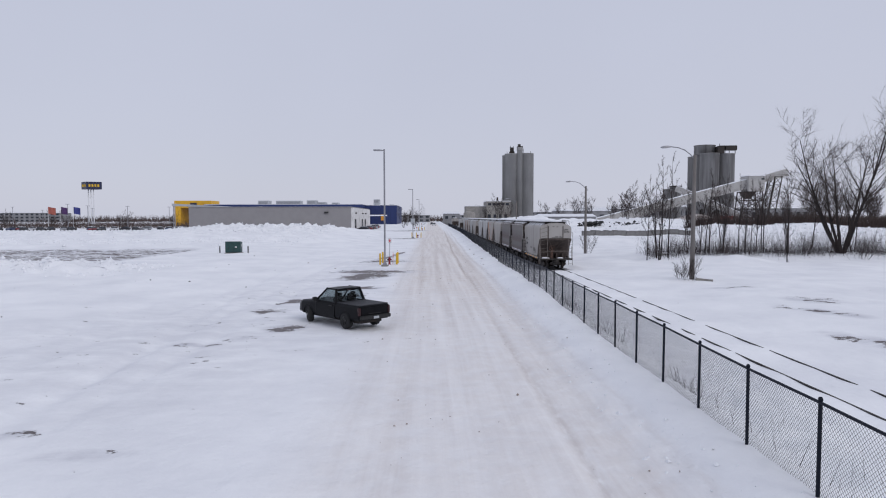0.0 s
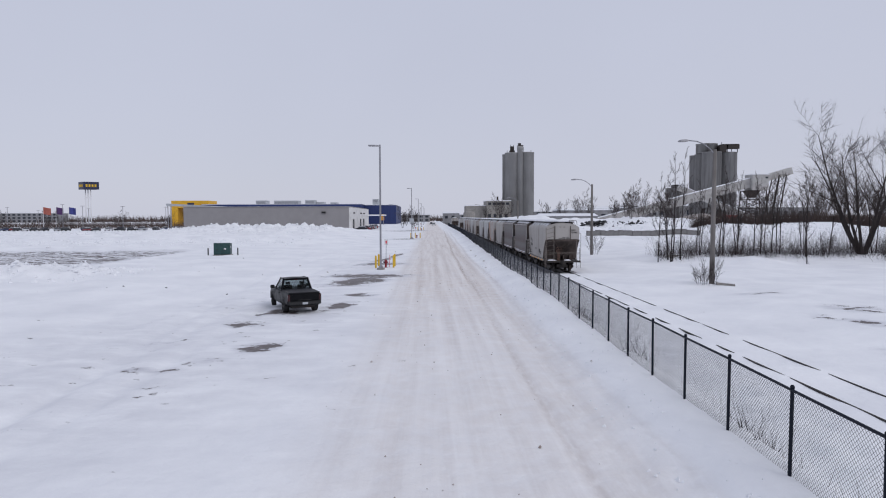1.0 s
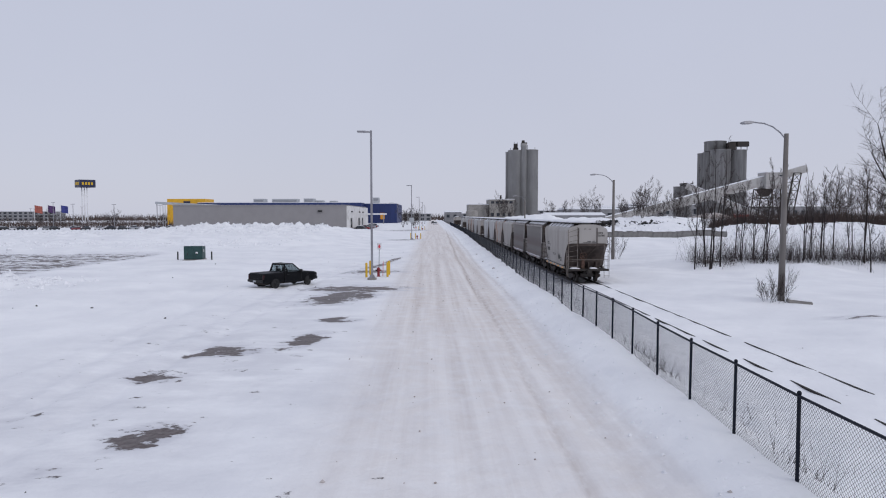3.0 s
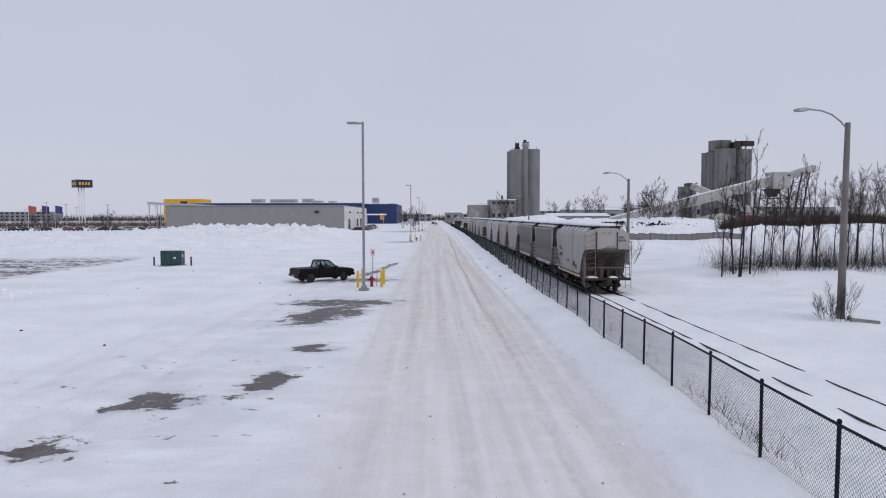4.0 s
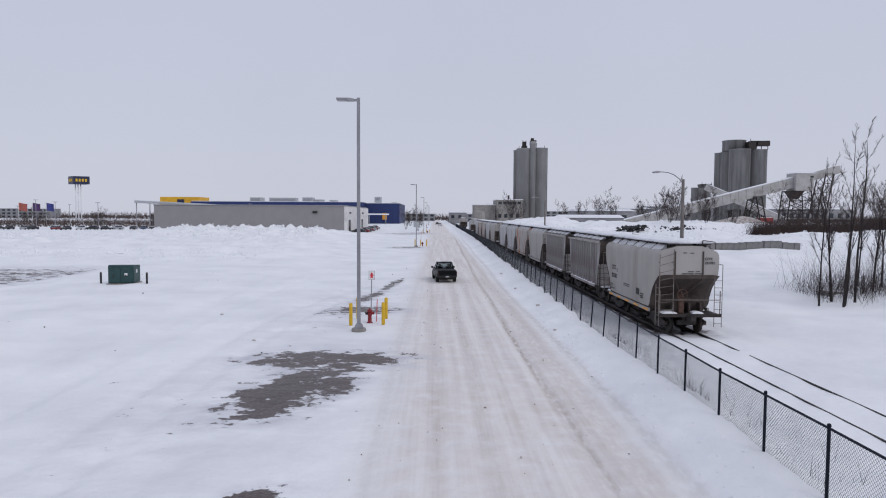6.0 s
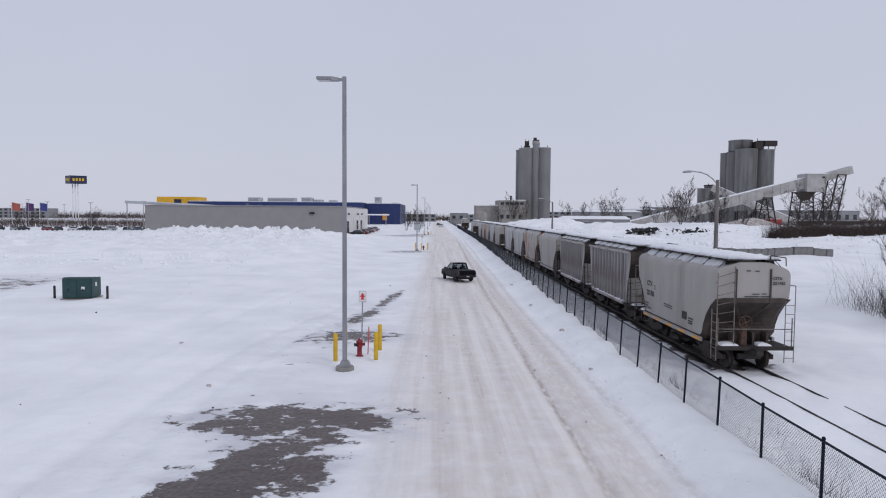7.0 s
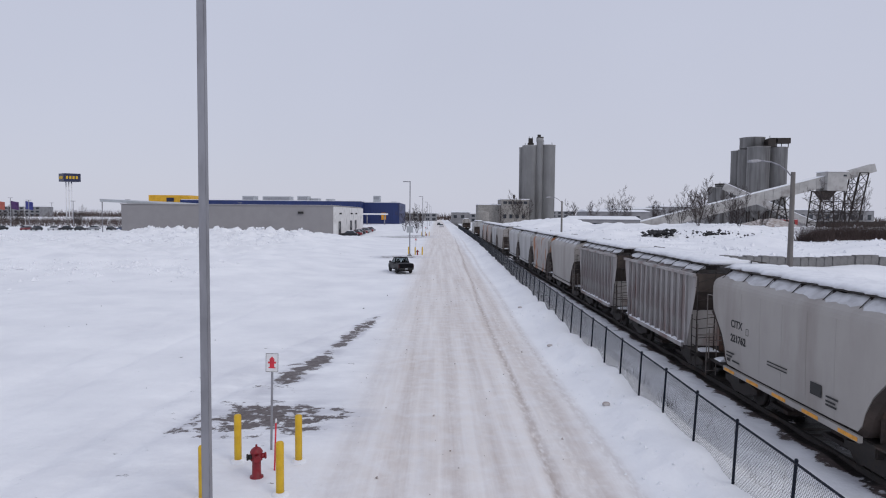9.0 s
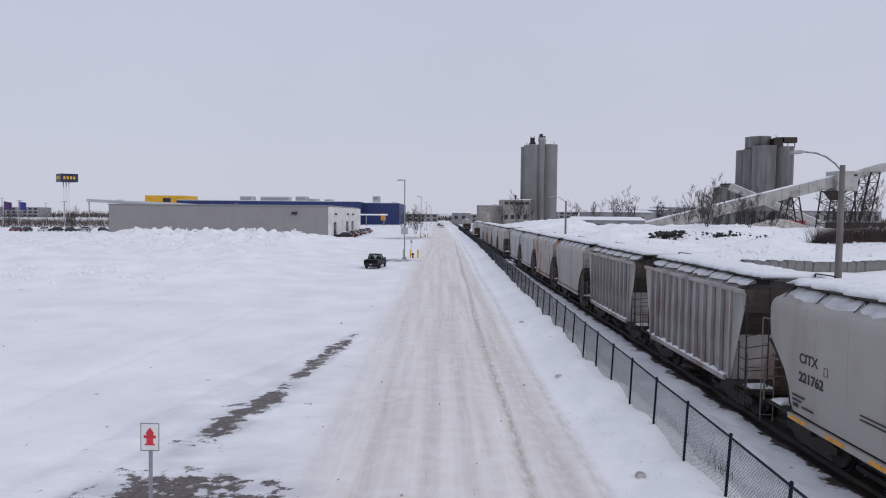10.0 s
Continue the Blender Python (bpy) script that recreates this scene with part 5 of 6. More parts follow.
pylon()
FLAGMATS = [surface("flag_" + k, c, None, 0.8, scale=1, bump=0) for k, c in (("orange", (0.42, 0.12, 0.09)), ("violet", (0.09, 0.04, 0.14)), ("blue", (0.05, 0.06, 0.25)))]
for k, fm in enumerate(FLAGMATS):
    fl = thing("flagpole", pose(-200 + k * 6.5, 335, 0), "white flagpole with a coloured banner hanging out in wind", "flagpole", "store flags")
    bm = bmesh.new()
    bm_tube(bm, (0, 0, -1), (0, 0, 10.6), 0.14, 0.09, 8)
    part("pole", bm, SIGNWHITE, fl)
    bm = bmesh.new()
    cuts = [(0.1 + j * 0.55, 0.35 * math.sin(j * 1.3 + k)) for j in range(8)]
    bm_loft(bm, [[(x, d, 6.6 - 0.1 * j), (x, d + 0.03, 6.6 - 0.1 * j), (x, d + 0.03, 10.2 - 0.1 * j), (x, d, 10.2 - 0.1 * j)] for j, (x, d) in enumerate(cuts)])
    part("flag", bm, fm, fl)

rng = random.Random(11)
for x, y in ((-150, 280), (-135, 330), (-170, 300), (-190, 360), (-120, 300), (-215, 330), (-230, 380), (-105, 262), (-88, 330), (-250, 420), (-180, 260), (-128, 270), (-210, 300)):
    fp = thing("far_lamp_post", pose(x, y, 0), "slim grey car-park lamp post far off", "lamp post", "far lamp posts")
    h = rng.uniform(8.5, 11)
    bm = bmesh.new()
    bm_tube(bm, (0, 0, -1), (0, 0, h), 0.13, 0.10, 6)
    part("pole", bm, GALV, fp)
    bm = bmesh.new()
    bm_box(bm, -0.9, 0.9, -0.12, 0.12, h - 0.05, h + 0.12)
    part("lamp_head", bm, GALV, fp)


def parked_car(x, y, turn, paint, snowy):
    c = thing("parked_car", pose(x, y, level(x, y), 0, 0, turn), "parked car partly covered with snow", "car", "parked cars")
    bm = bmesh.new()
    sec = [(2.2, 0.62, 0.35, 0.62), (2.0, 0.80, 0.28, 0.78), (0.9, 0.86, 0.25, 0.92), (-1.4, 0.86, 0.25, 0.95), (-2.1, 0.80, 0.30, 0.90), (-2.25, 0.66, 0.38, 0.72)]
    bm_loft(bm, [[(-w, yy, a), (w, yy, a), (w, yy, (a + b) / 2), (w - 0.1, yy, b), (-w + 0.1, yy, b), (-w, yy, (a + b) / 2)] for yy, w, a, b in sec])
    part("body", bm, paint, c)
    bm = bmesh.new()
    bm_loft(bm, [[(-0.72, 0.95, 0.9), (0.72, 0.95, 0.9), (0.74, -1.75, 0.92), (-0.74, -1.75, 0.92)], [(-0.56, 0.2, 1.42), (0.56, 0.2, 1.42), (0.57, -1.2, 1.42), (-0.57, -1.2, 1.42)]])
    part("glasshouse", bm, WINDARK, c)
    bm = bmesh.new()
    bm_loft(bm, [[(-0.58, 0.25, z), (0.58, 0.25, z), (0.58, -1.25, z), (-0.58, -1.25, z)] for z in (1.41, 1.5 if snowy else 1.45)])
    part("roof", bm, CAP if snowy else paint, c)
    for wx in (-0.78, 0.78):
        for wy in (1.35, -1.35):
            bm = bmesh.new()
            bm_tube(bm, (wx - 0.1, wy, 0.31), (wx + 0.1, wy, 0.31), 0.31, 0.31, 14)
            part("wheel", bm, RUBBER, c)


for k in range(26):
    parked_car(-186 + k * 3.9 + rng.uniform(-1, 1), 256 + rng.uniform(-3, 10), rng.choice((0, 90, 180)) + rng.uniform(-6, 6), CARPAINTS[(0, 0, 1, 0, 4, 2, 0, 3)[k % 8]], rng.random() < 0.4)
for k in range(9):
    parked_car(-21.0 + rng.uniform(-0.3, 0.3), 199 + k * 5.2, 90 + rng.uniform(-5, 5), CARPAINTS[(k * 2) % 3], k % 3 == 0)
for x, y in ((2.2, 330), (1.0, 372)):
    parked_car(x, y, 180, CARPAINTS[3 if y < 350 else 0], True)


# ---- apartment block and far buildings ----
def far_block(x, y, w, d, floors, bays, mat, label):
    b = thing("apartment_building", pose(x, y, 0), label, "building", "far buildings")
    h = floors * 3.1
    bm = bmesh.new()
    bm_box(bm, 0, w, 0, d, -1, h)
    part("wall", bm, mat, b)
    bm = bmesh.new()
    bm_box(bm, -0.3, w + 0.3, -0.3, d + 0.3, h, h + 0.5)
    part("roof", bm, CAP, b)
    bm = bmesh.new()
    bm_box(bm, 0, w / bays * 0.55, -0.12, 0.1, 0, 1.7)
    win = mesh_of("window", bm, WINDARK)
    for f in range(floors):
        for k in range(bays):
            shared("window", win, b, pose(w / bays * (k + 0.22), 0, f * 3.1 + 0.8))


far_block(-218, 560, 34, 20, 5, 9, WHITEWALL, "pale five-storey apartment block with rows of windows")
far_block(-180, 590, 40, 20, 4, 10, FARGREY, "grey four-storey apartment block with rows of windows")
far_block(-430, 640, 60, 20, 3, 12, FARGREY, "low grey block with rows of windows")
far_block(12, 520, 26, 15, 2, 6, FARGREY, "low grey office block behind the trees")
far_block(-30, 560, 30, 15, 2, 6, FARGREY, "low grey office block behind the trees")
far_block(60, 640, 70, 20, 3, 12, FARGREY, "long low grey block on the skyline")
far_block(250, 560, 90, 20, 3, 14, FARGREY, "long low grey block on the skyline")


# ---- trees ----
class Twigs:
    """Gathers thin three-sided limbs and turns them into one mesh."""

    def __init__(self):
        self.v, self.f = [], []

    def limb(self, p, q, r0, r1):
        d = (q - p).normalized()
        s = d.cross(Vector((0.31, 0.95, 0.1))).normalized()
        u = s.cross(d)
        n0 = len(self.v)
        for c, r in ((p, r0), (q, r1)):
            for k in range(3):
                a = 2.0944 * k
                self.v.append(tuple(c + r * (math.cos(a) * s + math.sin(a) * u)))
        for k in range(3):
            self.f.append((n0 + k, n0 + (k + 1) % 3, n0 + 3 + (k + 1) % 3, n0 + 3 + k))

    def twig(self, p, q, w):
        """The finest shoots: one tapering sliver each."""
        s = (q - p).cross(Vector((0.4, -0.8, 0.3))).normalized() * w
        n0 = len(self.v)
        self.v += [tuple(p - s), tuple(p + s), tuple(q)]
        self.f.append((n0, n0 + 1, n0 + 2))

    def mesh(self, name, mat):
        me = bpy.data.meshes.new(name)
        me.from_pydata(self.v, [], self.f)
        me.materials.append(mat)
        return me


def tree(x, y, h, seed, stems=1, spread=0.55, depth=5, label="bare leafless deciduous tree standing in snow", name="bare_tree", thick=1.0, category="tree", thin=0.010, reach=0.45, bushy=0.5, fan=0.25, start=2, tuft=4):
    rg = random.Random(seed)
    t = thing(name, pose(x, y, level(x, y) - 0.15), label, category, "bare trees")
    stem_wood, fine = [Twigs() for _ in range(stems)], Twigs()
    steps = (9, 6, 5, 3, 2)

    def branch(wood, p, d, length, r, lev):
        n = steps[lev]
        for i in range(n):
            wild = 0.035 + 0.03 * lev
            d = (d + Vector((rg.gauss(0, wild), rg.gauss(0, wild), rg.gauss(0.05, 0.04)))).normalized()
            q = p + d * length / n
            r1 = max(r * (1 - 0.82 * (i + 1) / n), thin)
            (wood if lev < 2 else fine).limb(p, q, max(r * (1 - 0.82 * i / n), thin), r1)
            if lev < depth and i >= (start if lev == 0 else 0):
                for _ in range(2 if rg.random() < bushy else 1):
                    side = d.cross(Vector((rg.gauss(0, 1), rg.gauss(0, 1), rg.gauss(0, 1)))).normalized()
                    lean = rg.uniform(0.55, 1.25) * spread
                    nd = d * math.cos(lean) + side * math.sin(lean) + Vector((0, 0, 0.12))
                    branch(wood, q, nd.normalized(), length * rg.uniform(0.5, 1.0) * reach * (1.15 - 0.7 * i / n), max(r1 * 0.45, thin), lev + 1)
            if lev == depth:
                for _ in range(tuft):
                    nd = (d + Vector((rg.gauss(0, 0.42), rg.gauss(0, 0.42), rg.gauss(0.10, 0.3)))).normalized()
                    fine.twig(p, p + nd * length * rg.uniform(0.4, 1.0), thin * 0.5)
            p = q

    for k in range(stems):
        a = 6.28319 * (k + rg.uniform(0, 0.7)) / stems
        tip = 0.0 if stems == 1 else rg.uniform(0.3, 1.0) * fan
        branch(stem_wood[k], Vector((0.25 * math.cos(a) * (stems > 1), 0.25 * math.sin(a) * (stems > 1), 0)), Vector((tip * math.cos(a), tip * math.sin(a), 1)).normalized(), h * (1.0 if k == 0 else rg.uniform(0.7, 0.95)), h * 0.011 * thick, 0)
    for wood in stem_wood:
        shared("trunk" if stems == 1 else "stem", wood.mesh("trunk", BARK), t)
    shared("crown", fine.mesh("crown", TWIG), t)
    return t


tree(46.84, 69.9, 15.2, 107, 7, 0.85, 2, "large spreading leafless tree with dark forked limbs", thick=1.3, thin=0.010, reach=0.58, bushy=0.5, fan=0.62, tuft=4)
for k, (x, y, h) in enumerate(((25.3, 72.5, 8.6), (26.3, 71.8, 10.6), (27.8, 72.6, 10.8), (31.3, 76, 7.0), (33.0, 74.5, 9.0), (34.2, 76, 8.0), (35.2, 75, 9.0), (36.4, 77, 7.5), (37.3, 75, 8.5), (38.6, 76, 7.0), (40.6, 75.5, 8.5), (42.4, 73.5, 9.5), (49.5, 80, 9.0), (52, 76, 8.0), (39.5, 68.8, 7.5), (55, 84, 9), (47, 90, 8), (27.0, 73.4, 9), (32.2, 78.5, 8), (34.6, 79, 7.5), (38, 80, 9), (41.5, 79, 8), (44, 82, 9), (50, 86, 8))):
    tree(x * 0.94, y - 5, h * 0.95, 200 + k, 1 + k % 2, 0.55, 2, "slender leafless young tree rising from snow", thick=0.85, thin=0.008, reach=0.32, bushy=0.35, fan=0.16, tuft=4)
FAR_TREES = []
for k, (x, y, h) in enumerate(((65.6, 278, 13), (76, 230, 13), (86, 227, 12), (36.7, 340, 13), (41, 338, 11), (108, 215, 13), (118, 222, 12), (128, 210, 14), (98, 205, 11), (140, 225, 13), (55, 300, 9), (88, 300, 10), (-11, 262, 8), (-8, 300, 8), (-12, 330, 9), (-7, 345, 8), (-6, 240, 6), (120, 180, 12), (135, 190, 12), (105, 170, 11), (-95, 285, 7), (-110, 300, 8), (-125, 310, 7), (-140, 295, 7), (-155, 320, 8), (-172, 310, 7), (-188, 330, 8), (-204, 345, 8), (-225, 340, 7), (-240, 360, 9), (-262, 370, 8), (-285, 380, 9), (-100, 340, 8), (70, 226, 8), (81, 233, 9), (92, 224, 8), (62, 214, 6), (58, 282, 9), (72, 284, 10), (31, 344, 9), (112, 196, 9), (125, 176, 10), (132, 204, 11), (145, 205, 12), (152, 220, 12), (60, 190, 10), (68.5, 188, 8))):
    if k < 3:
        FAR_TREES.append((tree(x, y, h, 300 + k, 5, 0.8, 2, "bare leafless tree beyond the yard", thick=0.7, thin=0.022, reach=0.46, bushy=0.2, fan=0.5, start=1, tuft=3), h))
    else:
        src, h0 = FAR_TREES[k % 3]
        far = copy_thing(src, pose(x, y, level(x, y) - 0.15, 0, 0, 47 * k))
        far.scale = (h / h0, h / h0, h / h0)
for k, (x, y, h) in enumerate(((19.8, 46.6, 1.9), (19.4, 46.9, 1.5), (21.0, 82, 2.6), (27.4, 69.0, 2.2), (32, 68, 1.8), (35.7, 68, 2.2), (38.6, 67.5, 2.0), (46.5, 65.5, 2.4), (30, 68.6, 2.0), (24.6, 68.4, 2.2), (34, 69, 2.4), (50, 70, 2.4), (41.5, 68, 2.6), (43, 70, 2.4), (48, 68, 2.2))):
    tree(x, y, h, 400 + k, 8, 0.6, 1, "twiggy leafless shrub poking out of snow", "bare_shrub", 0.55, "shrub", 0.006, bushy=0.3, fan=0.7, start=1, tuft=2)


def blades(name, n, place, size, width, mat, label, category, seed):
    """Uncountable thin stalks as one object."""
    rg = np.random.RandomState(seed)
    px, py = place(rg, n)
    pz = height(px, py)
    hh = size[0] + (size[1] - size[0]) * rg.rand(n) ** 1.6
    lean = rg.normal(0, 0.4, (n, 2)) * hh[:, None]
    a = rg.rand(n) * 3.1416
    w = width * (0.6 + 0.8 * rg.rand(n))
    v = np.zeros((n, 3, 3))
    v[:, 0] = np.stack([px - w * np.cos(a), py - w * np.sin(a), pz - 0.1], -1)
    v[:, 1] = np.stack([px + w * np.cos(a), py + w * np.sin(a), pz - 0.1], -1)
    v[:, 2] = np.stack([px + lean[:, 0], py + lean[:, 1], pz + hh], -1)
    me = bpy.data.meshes.new(name)
    me.from_pydata(v.reshape(-1, 3).tolist(), [], np.arange(n * 3).reshape(-1, 3).tolist())
    me.materials.append(mat)
    return tagged(new(name, me), label, category, kind="stuff")


blades("brush_thicket", 34000, lambda r, n: (66 + 52 * r.rand(n), 158 + r.normal(0, 2.2, n)), (0.6, 4.0), 0.028, BRUSHM, "dense dark dead brush along the yard's edge", "brush", 1)
blades("dry_weeds", 900, lambda r, n: (lambda y: (fence_x(y) + 0.3 + 2.4 * r.rand(n), y))(8 + 87 * r.rand(n)), (0.15, 0.7), 0.006, TWIG, "thin dry weeds poking through snow by the fence", "weeds", 2)
blades("weed_clumps", 480, lambda r, n: ((lambda c: (np.array([6.9, 6.8, 6.7, 7.0, 7.2, 7.5, 7.7])[c] + r.normal(0, 0.25, n), np.array([15.2, 22.5, 29.0, 31.3, 46.6, 54.8, 66.0])[c] + r.normal(0, 0.35, n)))(r.randint(0, 7, n))), (0.2, 0.85), 0.006, TWIG, "clumps of bare dry weeds behind the fence", "weeds", 3)
blades("far_woods", 26000, lambda r, n: (-1100 + 2200 * r.rand(n), 620 + 330 * r.rand(n)), (2.5, 8.5), 0.35, BRUSHM, "distant line of bare brown woods", "woods", 4)
blades("lot_brush", 30000, lambda r, n: (-620 + 500 * r.rand(n), 300 + 160 * r.rand(n)), (0.8, 4.5), 0.09, BRUSHM, "bare brown brush round the far car parks", "brush", 5)
blades("tree_row_brush", 6500, lambda r, n: (25 + 30 * r.rand(n), 71.0 + r.normal(0, 1.8, n)), (0.5, 3.8), 0.009, TWIG, "undergrowth of thin bare shoots between the trees", "brush", 6)


# ---- block wall, rubble, gravel ----
def yard_bits():
    wall = thing("block_wall", pose(0, 0, 0), "row of big grey precast concrete blocks capped with snow", "wall", kind="structure")
    bm = bmesh.new()
    bm_box(bm, -0.365, 0.365, -0.37, 0.37, 0, 1.1)
    me = mesh_of("block", bm, BLOCK, 0.03)
    rg = random.Random(4)
    for k in range(25):
        shared("block", me, wall, pose(26.0 + k * 0.74, 105 + rg.uniform(-0.08, 0.08), level(26 + k * 0.74, 105) - 0.25 + rg.uniform(-0.06, 0.06), 0, 0, rg.uniform(-3, 3)))
    for cx, cy, n, sp, s in ((42.8, 166, 75, 3.0, 0.85), (54, 168, 45, 3.6, 0.65), (49, 164, 30, 6.0, 0.45), (62, 167, 28, 5.0, 0.45)):
        vs, fs = [], []
        for _ in range(n):
            x, y = cx + rg.gauss(0, sp * 0.5), cy + rg.gauss(0, sp * 0.4)
            z = level(x, y) + rg.uniform(0, 1.1)
            bm_ = len(vs)
            r = s * rg.uniform(0.3, 0.9)
            for p in ((1, 0, 0), (0, 1, 0), (-1, 0, 0), (0, -1, 0), (0, 0, 1), (0, 0, -1)):
                vs.append((x + p[0] * r * rg.uniform(0.5, 1.2), y + p[1] * r * rg.uniform(0.5, 1.2), z + p[2] * r * rg.uniform(0.4, 0.8)))
            for f in ((0, 1, 4), (1, 2, 4), (2, 3, 4), (3, 0, 4), (1, 0, 5), (2, 1, 5), (3, 2, 5), (0, 3, 5)):
                fs.append(tuple(bm_ + i for i in f))
        m2 = bpy.data.meshes.new("rubble_pile")
        m2.from_pydata(vs, [], fs)
        m2.materials.append(TRIM)
        tagged(new("rubble_pile", m2), "heap of dark rubble with snow between lumps", "rubble", kind="stuff")
    bm = bmesh.new()
    rings = []
    for r, z in ((11, -0.5), (9, 0.6), (6, 1.7), (3, 2.6), (0.6, 3.0)):
        rings.append((r, z))
    bm_lathe(bm, rings, 28)
    for v in bm.verts:
        v.co.x += 0.5 * math.sin(v.co.y * 1.1 + v.co.z)
        v.co.z += 0.35 * math.sin(v.co.x * 0.9) * math.cos(v.co.y * 0.8)
    whole("gravel_heap", bm, GRAVEL, "brown gravel heap partly covered with snow", "gravel heap", m=pose(100, 235, level(100, 235)))
    for x, y, a, b_, turn in ((26.9, 70.8, 0.9, 0.35, 8), (20.9, 46.5, 0.6, 0.4, -20)):
        bm = bmesh.new()
        bm_box(bm, -a, a, -b_, b_, -0.3, 0.14)
        slab = thing("concrete_slab", pose(x, y, level(x, y), 0, 5, turn), "broken grey concrete slab half buried in snow", "concrete slab")
        part("block", bm, CONC, slab, "", 0.03)
        bm = bmesh.new()
        bm_loft(bm, [[(-a * q, -b_ * q + 0.05, zz), (a * q, -b_ * q + 0.05, zz), (a * q, b_ * q, zz), (-a * q, b_ * q, zz)] for q, zz in ((0.92, 0.138), (0.75, 0.19))])
        part("top_snow", bm, CAP, slab)
    # clods thrown about by the plough
    for x, y, r in ((5.0, 57.0, 0.08), (-8.3, 55, 0.08), (-12.0, 62, 0.09), (5.46, 64.6, 0.12), (5.32, 73.5, 0.13), (5.5, 85.3, 0.13)):
        bm = bmesh.new()
        bmesh.ops.create_icosphere(bm, subdivisions=2, radius=r)
        for v in bm.verts:
            v.co *= 1 + 0.3 * noise.noise(v.co * 14 + Vector((x, y, 0)))
            v.co.z *= 0.6
        whole("ice_clod", bm, GRAVEL, "small dirty clod of ice lying on the snow", "ice clod", "ice clods", m=pose(x, y, level(x, y) + r * 0.25))


yard_bits()


def lumps(name, n, place, size, mat, label, category, seed, sink=0.5):
    """Broken lumps too many to count, as one object."""
    rg = np.random.RandomState(seed)
    px, py = place(rg, n)
    r = size[0] + (size[1] - size[0]) * rg.rand(n) ** 3
    pz = height(px, py) + r * (0.5 - sink)
    base = np.array(((1, 0, 0), (0, 1, 0), (-1, 0, 0), (0, -1, 0), (0, 0, 0.8), (0, 0, -0.8), (0.7, 0.7, 0.5), (-0.7, -0.7, 0.45)), float)[:6]
    v = base[None] * r[:, None, None] * rg.uniform(0.55, 1.25, (n, 6, 1)) + rg.normal(0, 0.12, (n, 6, 3)) * r[:, None, None]
    a = rg.rand(n) * 6.283
    c, d = np.cos(a)[:, None], np.sin(a)[:, None]
    v = np.stack([v[..., 0] * c - v[..., 1] * d, v[..., 0] * d + v[..., 1] * c, v[..., 2]], -1) + np.stack([px, py, pz], -1)[:, None]
    tri = np.array(((0, 1, 4), (1, 2, 4), (2, 3, 4), (3, 0, 4), (1, 0, 5), (2, 1, 5), (3, 2, 5), (0, 3, 5)))
    f = (np.arange(n)[:, None, None] * 6 + tri[None]).reshape(-1, 3)
    me = bpy.data.meshes.new(name)
    me.from_pydata(v.reshape(-1, 3).tolist(), [], f.tolist())
    me.materials.append(mat)
    return tagged(new(name, me), label, category, kind="stuff")


lumps("heap_chunks", 5200, lambda r, n: (-26 - 110 * r.rand(n) ** 1.2, 186 - 48 * r.rand(n) ** 1.5), (0.08, 0.5), CAP, "broken chunks of ploughed snow on the heap", "snow chunks", 1)
lumps("rim_chunks", 2400, lambda r, n: (-22 - 40 * r.rand(n), 50.5 + r.normal(0, 1.8, n)), (0.04, 0.26), CAP, "broken chunks of ploughed snow along the lot", "snow chunks", 2)
lumps("lot_edge_chunks", 900, lambda r, n: (-20 - 65 * r.rand(n), 104 + r.normal(0, 4.0, n)), (0.08, 0.42), CAP, "broken chunks of ploughed snow beyond the lot", "snow chunks", 3)
lumps("bank_chunks", 1400, lambda r, n: (lambda y: (fence_x(y) - 1.3 + r.normal(0, 0.55, n), y))(2 + 130 * r.rand(n)), (0.015, 0.07), CAP, "small snow lumps on the bank by the fence", "snow chunks", 4)
lumps("lane_crumbs", 350, lambda r, n: (-2.5 + 7.5 * r.rand(n), 4 + 110 * r.rand(n)), (0.012, 0.05), GRAVEL, "dirty crumbs of packed snow on the lane", "snow crumbs", 5, 0.1)
lumps("field_specks", 80, lambda r, n: (-60 + 57 * r.rand(n), 20 + 120 * r.rand(n) ** 1.3), (0.02, 0.09), STEEL, "dark specks of debris scattered over the snow", "debris", 6, 0.2)
lumps("yard_chunks", 2400, lambda r, n: (28 + 80 * r.rand(n), 108 + 95 * r.rand(n)), (0.08, 0.5), CAP, "snow lumps scattered over the yard", "snow chunks", 7)


